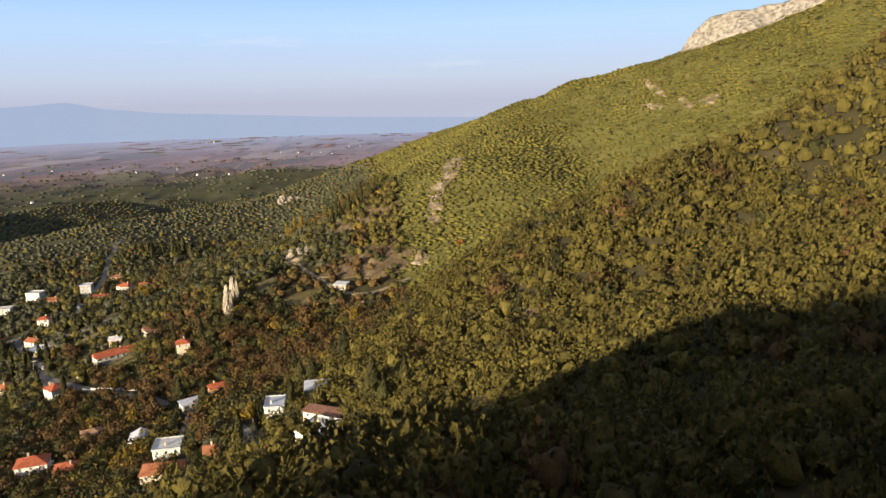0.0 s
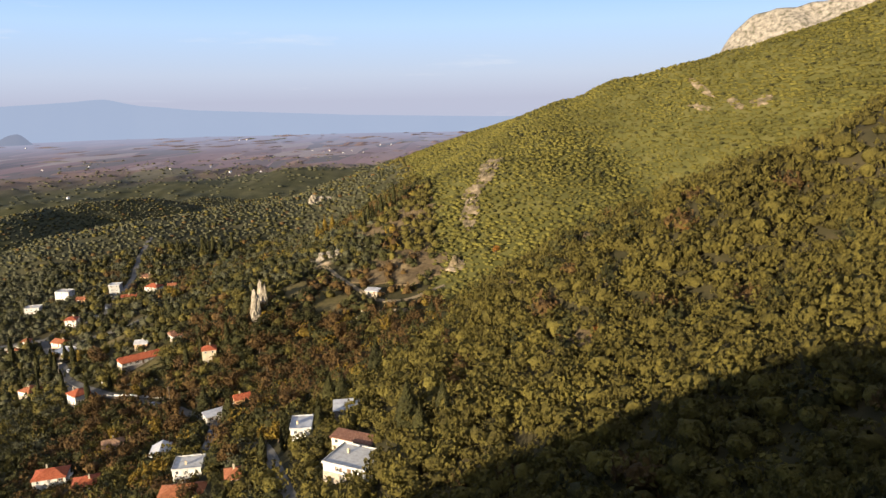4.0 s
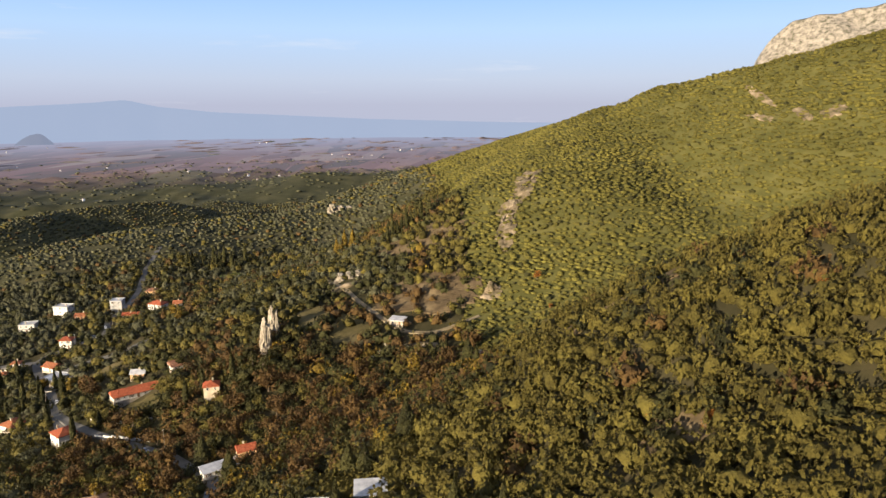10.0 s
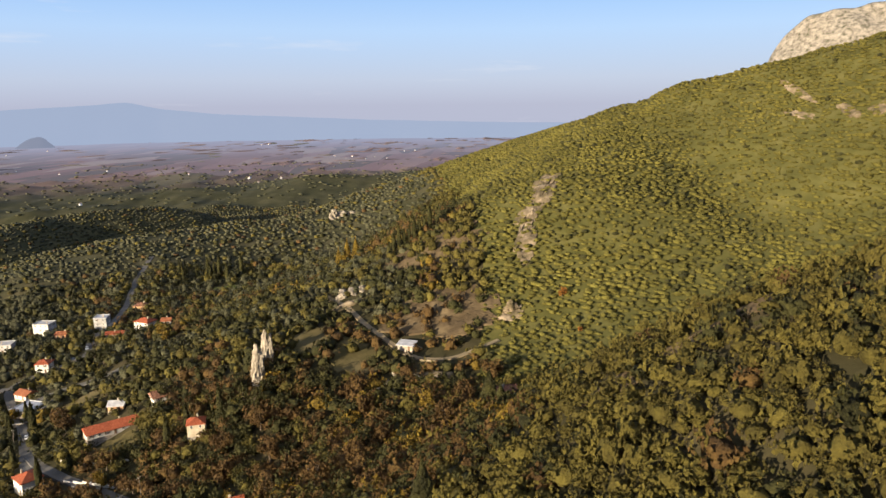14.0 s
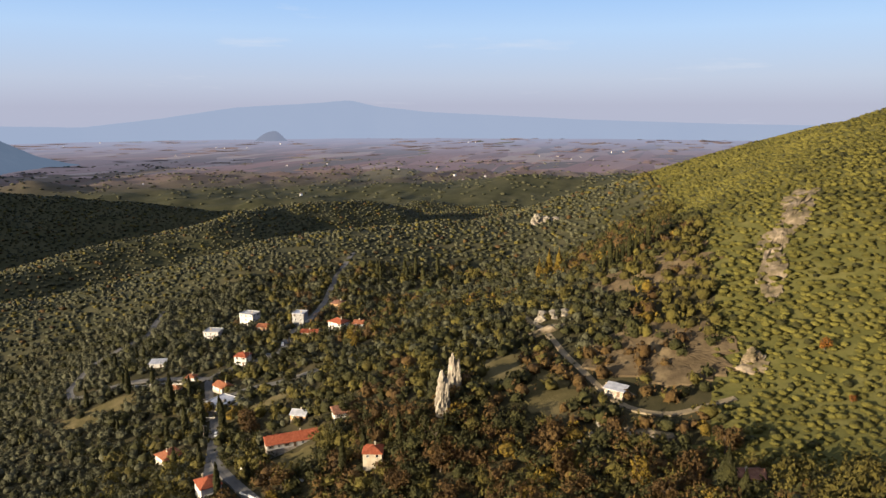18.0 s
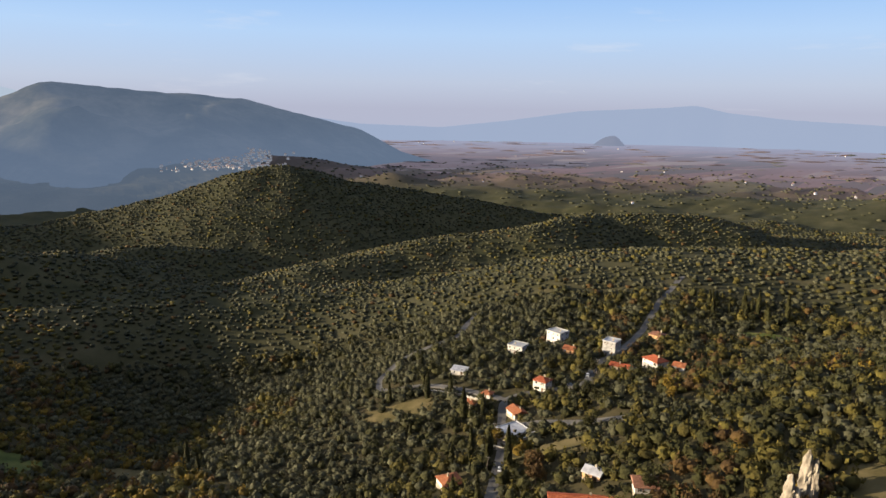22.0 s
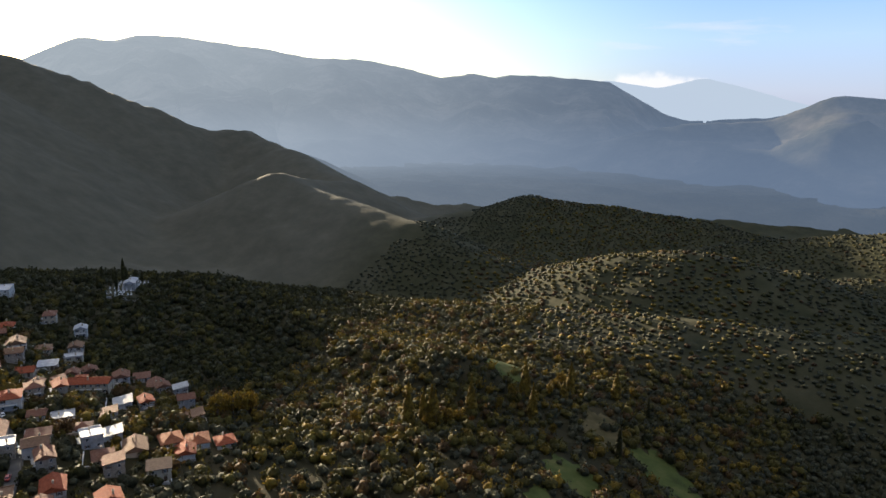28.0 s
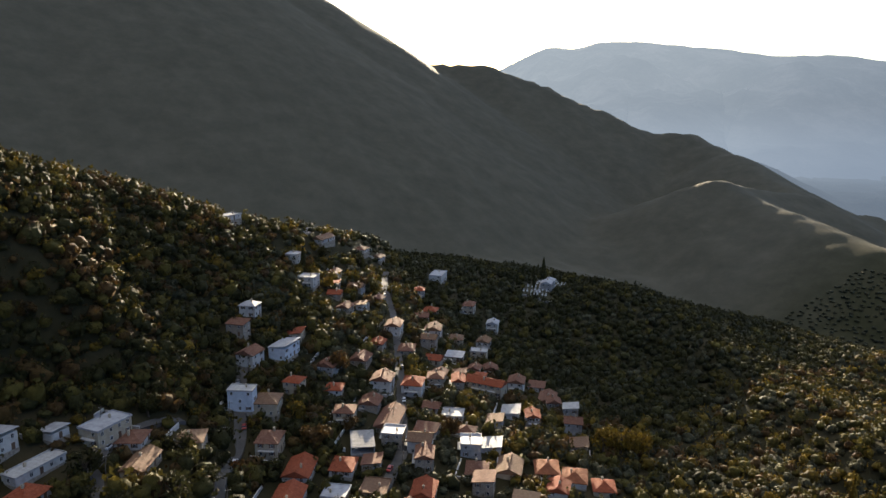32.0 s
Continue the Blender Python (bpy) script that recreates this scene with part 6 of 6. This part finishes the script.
spots_d = [(-119, 377), (-127, 375), (-122, 371), (-132, 381), (-115, 382), (-128, 392), (-118, 394), (-131, 404), (-215, 385), (-208, 376), (-220, 372), (-175, 400), (-165, 395), (-160, 405), (-228, 440), (-240, 462), (-252, 470), (-300, 500), (-318, 515), (-320, 480), (-265, 540), (-262, 556), (-300, 560), (-240, 500), (-272, 500), (-100, 300), (-94, 306), (-140, 252), (-146, 272), (-112, 222), (-86, 240), (-120, 268), (-52, 210), (-75, 200), (-245, -40), (-258, -46), (-236, -34), (-306, -72), (-316, -82), (-330, -90), (-345, -85), (-322, -105), (-360, -150), (-372, -160), (-400, -165), (-440, -100), (-430, -70), (-440, -45), (-445, -20), (-438, 10), (-430, 25), (-290, -32), (-300, -38), (-225, 20), (-210, 25), (-228, -22), (-236, -28), (-206, -24), (-212, -30), (-232, -2), (-230, 8), (-246, 0), (-250, -12), (-180, -20), (-176, -8), (-205, 4), (-203, 14), (-238, 14), (-254, -30), (-276, -46), (-290, -48), (-262, 6)]
for tx, ty in spots_d:
    tree("dark", tx + brs.uniform(-2, 2), ty + brs.uniform(-2, 2), brs.uniform(0.7, 1.1))


# ---- graveyard beside the upper village ----
M_MARBLE = noisy("white_marble", [(0.3, (0.42, 0.42, 0.42)), (0.7, (0.6, 0.6, 0.59))], 1.5, 6, 0.5, 0.4, 0.1, 6, "object", 0.25)


def headstone_mesh():
    """An upright marble slab with a low gabled top and a small cross on it."""
    bm = bmesh.new()
    box(bm, -1.0, 0, 0.35, 0.2, 0.85, 0.95)
    box(bm, -1.0, 0, 1.3, 0.2, 0.85, 0.22, 0.3)
    box(bm, -1.0, 0, 1.5, 0.1, 0.12, 0.7)
    box(bm, -1.0, 0, 1.82, 0.1, 0.42, 0.12)
    me = bpy.data.meshes.new("headstone")
    bm.to_mesh(me)
    bm.free()
    me.materials.append(M_MARBLE)
    return me


def graveyard():
    gr = random.Random(31)
    slab, kerb, stone = box_mesh("slab", 2.1, 0.95, 0.16, M_MARBLE, 0.3), box_mesh("plinth", 2.3, 1.15, 0.8, M_MARBLE, -0.5), headstone_mesh()
    for gx, gy in GRAVES:
        for i in range(5):
            for k in range(2):
                x, y = gx + (i - 2) * 3.4 + gr.uniform(-0.6, 0.6), gy + (k - 0.5) * 7 - (i - 2) * 0.9 + gr.uniform(-0.8, 0.8)
                tomb = tagged(new("tomb"), "white marble tomb with an upright headstone", "tomb", "tombs of the graveyard")
                tomb.matrix_basis = pose(x, y, height1(x, y), 0, 0, 30 + gr.uniform(-6, 6))
                shared("plinth", kerb, tomb, Matrix())
                shared("slab", slab, tomb, Matrix())
                shared("headstone", stone, tomb, Matrix())


graveyard()

# ---- far houses ----
def far_houses(name, label, spots, wall, tiles, rr, size=1.0, footing=1.5):
    """A distant settlement: many small houses with pitched roofs in one mesh."""
    bm = bmesh.new()
    for x, y, z in spots:
        w, d, h = rr.uniform(8, 14) * size, rr.uniform(7, 10) * size, rr.uniform(3.5, 7) * size
        a = rr.uniform(0, 3.14)
        b2 = bmesh.new()
        box(b2, 0, 0, -footing, w, d, h + footing)
        c = [b2.verts.new(p) for p in ((-w / 2, -d / 2, h), (w / 2, -d / 2, h), (w / 2, d / 2, h), (-w / 2, d / 2, h), (-w / 2, 0, h + 2.2), (w / 2, 0, h + 2.2))]
        for f in ((0, 1, 5, 4), (2, 3, 4, 5), (1, 2, 5), (3, 0, 4)):
            b2.faces.new([c[i] for i in f]).material_index = 1
        b2.transform(pose(x, y, z, 0, 0, math.degrees(a)))
        me = bpy.data.meshes.new("t")
        b2.to_mesh(me)
        b2.free()
        bm.from_mesh(me)
        bpy.data.meshes.remove(me)
    me = bpy.data.meshes.new(name)
    bm.to_mesh(me)
    bm.free()
    me.materials.append(wall)
    me.materials.append(tiles)
    return tagged(new(name, me), label, "town", kind="stuff")



trs = random.Random(8)
town = []
for i in range(330):
    az, dd = radians(trs.triangular(59.8, 70.2, 65.6)), trs.uniform(1990, 2250)
    tx, ty = -70 - math.sin(az) * dd, 208 + math.cos(az) * dd
    town.append((tx, ty, height1(tx, ty) + 10))
# painted haze: emission lightens the shaded sides of town and farm houses
M_HAZE_WALL = hazy("town_walls_painted_haze", [(0.3, (0.5, 0.48, 0.45)), (0.7, (0.65, 0.63, 0.6))], 0.05, (0.15, 0.16, 0.18), 0.45)
M_HAZE_ROOF = hazy("town_roofs_painted_haze", [(0.3, (0.25, 0.14, 0.1)), (0.7, (0.38, 0.24, 0.18))], 0.05, (0.12, 0.12, 0.14), 0.5)
far_houses("distant_town", "white houses with red roofs crowded below a mountain", town, M_HAZE_WALL, M_HAZE_ROOF, trs, 0.62, 2.5)
farms = []
for cx, cy, n, sp in ((-859, 2273, 3, 20), (-953, 2158, 2, 12), (-638, 2067, 4, 30), (-632, 1900, 2, 12), (-1301, 2294, 2, 30), (-1629, 2238, 2, 40), (-2147, 3010, 5, 60), (-1368, 2179, 2, 20), (-2039, 2467, 3, 40), (-572, 2877, 6, 90), (-490, 2770, 6, 90), (-1337, 3857, 6, 90), (-3135, 2910, 8, 90), (-2400, 3400, 5, 200), (-300, 3300, 3, 200), (-900, 1500, 2, 40), (-1500, 1500, 4, 200)):
    for _ in range((n + 1) // 2):
        fx, fy = cx + trs.gauss(0, sp), cy + trs.gauss(0, sp)
        farms.append((fx, fy, max(height1(fx, fy), Z0 - 202) - 0.5))
far_houses("distant_farms", "scattered white farm buildings on the plain", farms, M_HAZE_WALL, M_HAZE_ROOF, trs, 0.55)


# ---- small things of the village ----
M_CAR = {k: noisy(f"{k}_car_paint", [(0.3, c), (0.7, tuple(min(1, v * 1.15) for v in c))], 1.0, 3, 0.3, 0.5, 0, 1, "object") for k, c in (("white", (0.5, 0.5, 0.5)), ("grey", (0.2, 0.2, 0.21)), ("red", (0.3, 0.03, 0.02)), ("dark", (0.03, 0.035, 0.05)))}
M_TYRE = noisy("tyre_rubber", [(0.3, (0.015, 0.015, 0.015)), (0.7, (0.03, 0.03, 0.03))], 5, 3, 0.9, 0.2, 0, 1, "object")
M_LAMP = noisy("car_lamp", [(0.3, (0.5, 0.5, 0.48)), (0.7, (0.6, 0.6, 0.58))], 5, 3, 0.2, 0.6, 0, 1, "object")
M_POLE = noisy("grey_pole_wood", [(0.3, (0.1, 0.085, 0.07)), (0.7, (0.19, 0.165, 0.14))], 3, 5, 0.9, 0.1, 0.3, 8, "object")


def cylinder(bm, p, axis_, r, length, seg=14):
    q = Vector(axis_).to_track_quat("Z", "Y")
    lo, hi = ([bm.verts.new(Vector(p) + q @ Vector((math.cos(i / seg * 6.283) * r, math.sin(i / seg * 6.283) * r, z))) for i in range(seg)] for z in (-length / 2, length / 2))
    for i in range(seg):
        bm.faces.new((lo[i], lo[(i + 1) % seg], hi[(i + 1) % seg], hi[i]))
    bm.faces.new(hi)
    bm.faces.new(lo[::-1])


def car(x, y, turn, colour):
    top = tagged(new("car"), f"{colour} hatchback car parked on the village street", "car", "parked cars")
    z = height1(x, y) + 0.55
    top.matrix_basis = pose(x, y, z, 0, 0, turn)
    bm = bmesh.new()
    prof = [(-2.0, 0.3), (-2.05, 0.75), (-1.6, 0.95), (-0.95, 1.0), (0.9, 0.98), (1.6, 0.9), (2.0, 0.7), (2.0, 0.3)]
    sides = [[bm.verts.new((px, sy, pz)) for px, pz in prof] for sy in (-0.82, 0.82)]
    for i in range(len(prof)):
        k = (i + 1) % len(prof)
        bm.faces.new((sides[0][i], sides[0][k], sides[1][k], sides[1][i]))
    bm.faces.new(sides[0][::-1])
    bm.faces.new(sides[1])
    body = part("body", bm, M_CAR[colour], top)
    bm = box(bmesh.new(), -0.3, 0, 0.97, 2.5, 1.56, 0.46, 0.78)
    part("cabin_glass", bm, M_GLASS, body, "dark car windows")
    bm = box(bmesh.new(), -0.3, 0, 1.42, 1.95, 1.2, 0.06, 0.9)
    part("roof_panel", bm, M_CAR[colour], body)
    for wx in (-1.3, 1.3):
        for wy in (-0.76, 0.76):
            bm = bmesh.new()
            cylinder(bm, (wx, wy, 0.31), (0, 1, 0), 0.31, 0.2)
            wh = part("wheel", bm, M_TYRE, top)
            bm = bmesh.new()
            cylinder(bm, (wx, wy * 1.14, 0.31), (0, 1, 0), 0.18, 0.06, 10)
            part("rim", bm, M_LAMP, wh)
    for wy in (-0.6, 0.6):
        part("headlight", box(bmesh.new(), 2.0, wy, 0.58, 0.06, 0.3, 0.16), M_LAMP, top)
    return top


def road_heading(line, i, k=0.5):
    (ax, ay), (bx, by) = line[i], line[i + 1]
    a = math.atan2(by - ay, bx - ax)
    return ax + (bx - ax) * k, ay + (by - ay) * k, a


def utility_pole(x, y, turn):
    top = tagged(new("utility_pole"), "weathered wooden utility pole beside the street", "pole", "utility poles")
    top.matrix_basis = pose(x, y, height1(x, y), 0, 0, turn)
    bm = bmesh.new()
    limb(bm, (0, 0, -1), (0, 0, 8.6), 0.16, 0.1, 8)
    part("post", bm, M_POLE, top)
    arm = part("crossarm", box(bmesh.new(), 0, 0.14, 7.9, 1.8, 0.12, 0.14), M_POLE, top)
    for u in (-0.75, 0, 0.75):
        bm = bmesh.new()
        cylinder(bm, (u, 0.14, 8.14), (0, 0, 1), 0.06, 0.2, 8)
        part("insulator", bm, M_LAMP, arm)


pr = random.Random(3)
colours = ["white", "grey", "dark", "white", "red", "grey", "white", "dark"]
n_car = 0
for line, idx in ((ROAD_LOWER, (1, 2, 5, 6)), (ROAD_UPPER, (0, 1, 2, 3, 4, 5)), (ROAD_WEST, (0, 1, 2, 3)), (ROAD_SCHOOL, (0, 1, 2)), (ROAD_LANE, (2, 4))):
    for i in idx:
        x, y, a = road_heading(line, i, pr.uniform(0.3, 0.7))
        s = pr.choice((-1, 1))
        car(x - math.sin(a) * 1.3 * s, y + math.cos(a) * 1.3 * s, math.degrees(a), colours[n_car % 8])
        n_car += 1
        x, y, a = road_heading(line, i, pr.uniform(0.0, 0.9))
        utility_pole(x + math.sin(a) * 3.4 * s, y - math.cos(a) * 3.4 * s, math.degrees(a) + 90)

M_WALLTOP = noisy("white_coping", [(0.3, (0.4, 0.38, 0.35)), (0.7, (0.56, 0.54, 0.5))], 1.0, 5, 0.85, 0.2, 0.1, 5, "object")


def yard_wall(line, tall, material, label):
    """A low wall along a line of points, each stretch with a coping."""
    top = tagged(new("yard_wall"), label, "wall", "yard walls")
    top.matrix_basis = pose(line[0][0], line[0][1], height1(*line[0]))
    z0 = height1(*line[0])
    for (ax, ay), (bx, by) in zip(line, line[1:]):
        n = max(1, int(math.hypot(bx - ax, by - ay) / 4))
        for i in range(n):
            px, py = ax + (bx - ax) * i / n, ay + (by - ay) * i / n
            qx, qy = ax + (bx - ax) * (i + 1) / n, ay + (by - ay) * (i + 1) / n
            ln = math.hypot(qx - px, qy - py)
            m = pose((px + qx) / 2 - line[0][0], (py + qy) / 2 - line[0][1], height1((px + qx) / 2, (py + qy) / 2) - z0, 0, 0, math.degrees(math.atan2(qy - py, qx - px)))
            bm = box(bmesh.new(), 0, 0, -1.5, ln - 0.004, 0.3, 1.5 + tall)
            bm.transform(m)
            seg = part("wall_length", bm, material, top)
            bm = box(bmesh.new(), 0, 0, tall, ln - 0.004, 0.42, 0.1)
            bm.transform(m)
            part("coping", bm, M_WALLTOP, seg)


yard_wall([(-196, 352), (-186, 349), (-174, 345), (-162, 342)], 1.1, PLASTER["white"], "white balustrade wall along a paved yard")
yard_wall([(-204, 374), (-206, 366), (-190, 362), (-172, 360)], 1.0, PLASTER["white"], "low white wall round the yard of a long house")
yard_wall([(-250, 430), (-252, 416), (-262, 412)], 1.4, PLASTER["stone"], "stone retaining wall beside the road")
yard_wall([(-300, 446), (-322, 449), (-346, 446)], 1.2, PLASTER["stone"], "stone retaining wall beside the road")
yard_wall([(-112, 246), (-92, 240), (-86, 228)], 1.3, PLASTER["stone"], "stone yard wall below the house")
yard_wall([(-52, 196), (-44, 176), (-28, 178)], 1.3, PLASTER["white"], "pale yard wall round a terrace")
wr = random.Random(12)
for hx, hy, hr_ in HOUSE_SPOTS[35::2]:
    a = wr.choice((0.7, 0.8, 2.3, -0.8))
    ca, sa = math.cos(a), math.sin(a)
    d0, l0 = hr_ + 2.0, hr_ * wr.uniform(0.8, 1.3)
    pts = [(-l0, -d0), (l0, -d0), (l0, -d0 + 5)]
    line = [(hx + u * ca - v * sa, hy + u * sa + v * ca) for u, v in pts]
    if any(math.hypot(px - sx, py - sy) < r * 0.9 for px, py in line for sx, sy, r in HOUSE_SPOTS):
        continue
    yard_wall(line, wr.uniform(0.9, 1.5), PLASTER[wr.choice(("stone", "white", "grey"))], "low masonry yard wall between village houses")
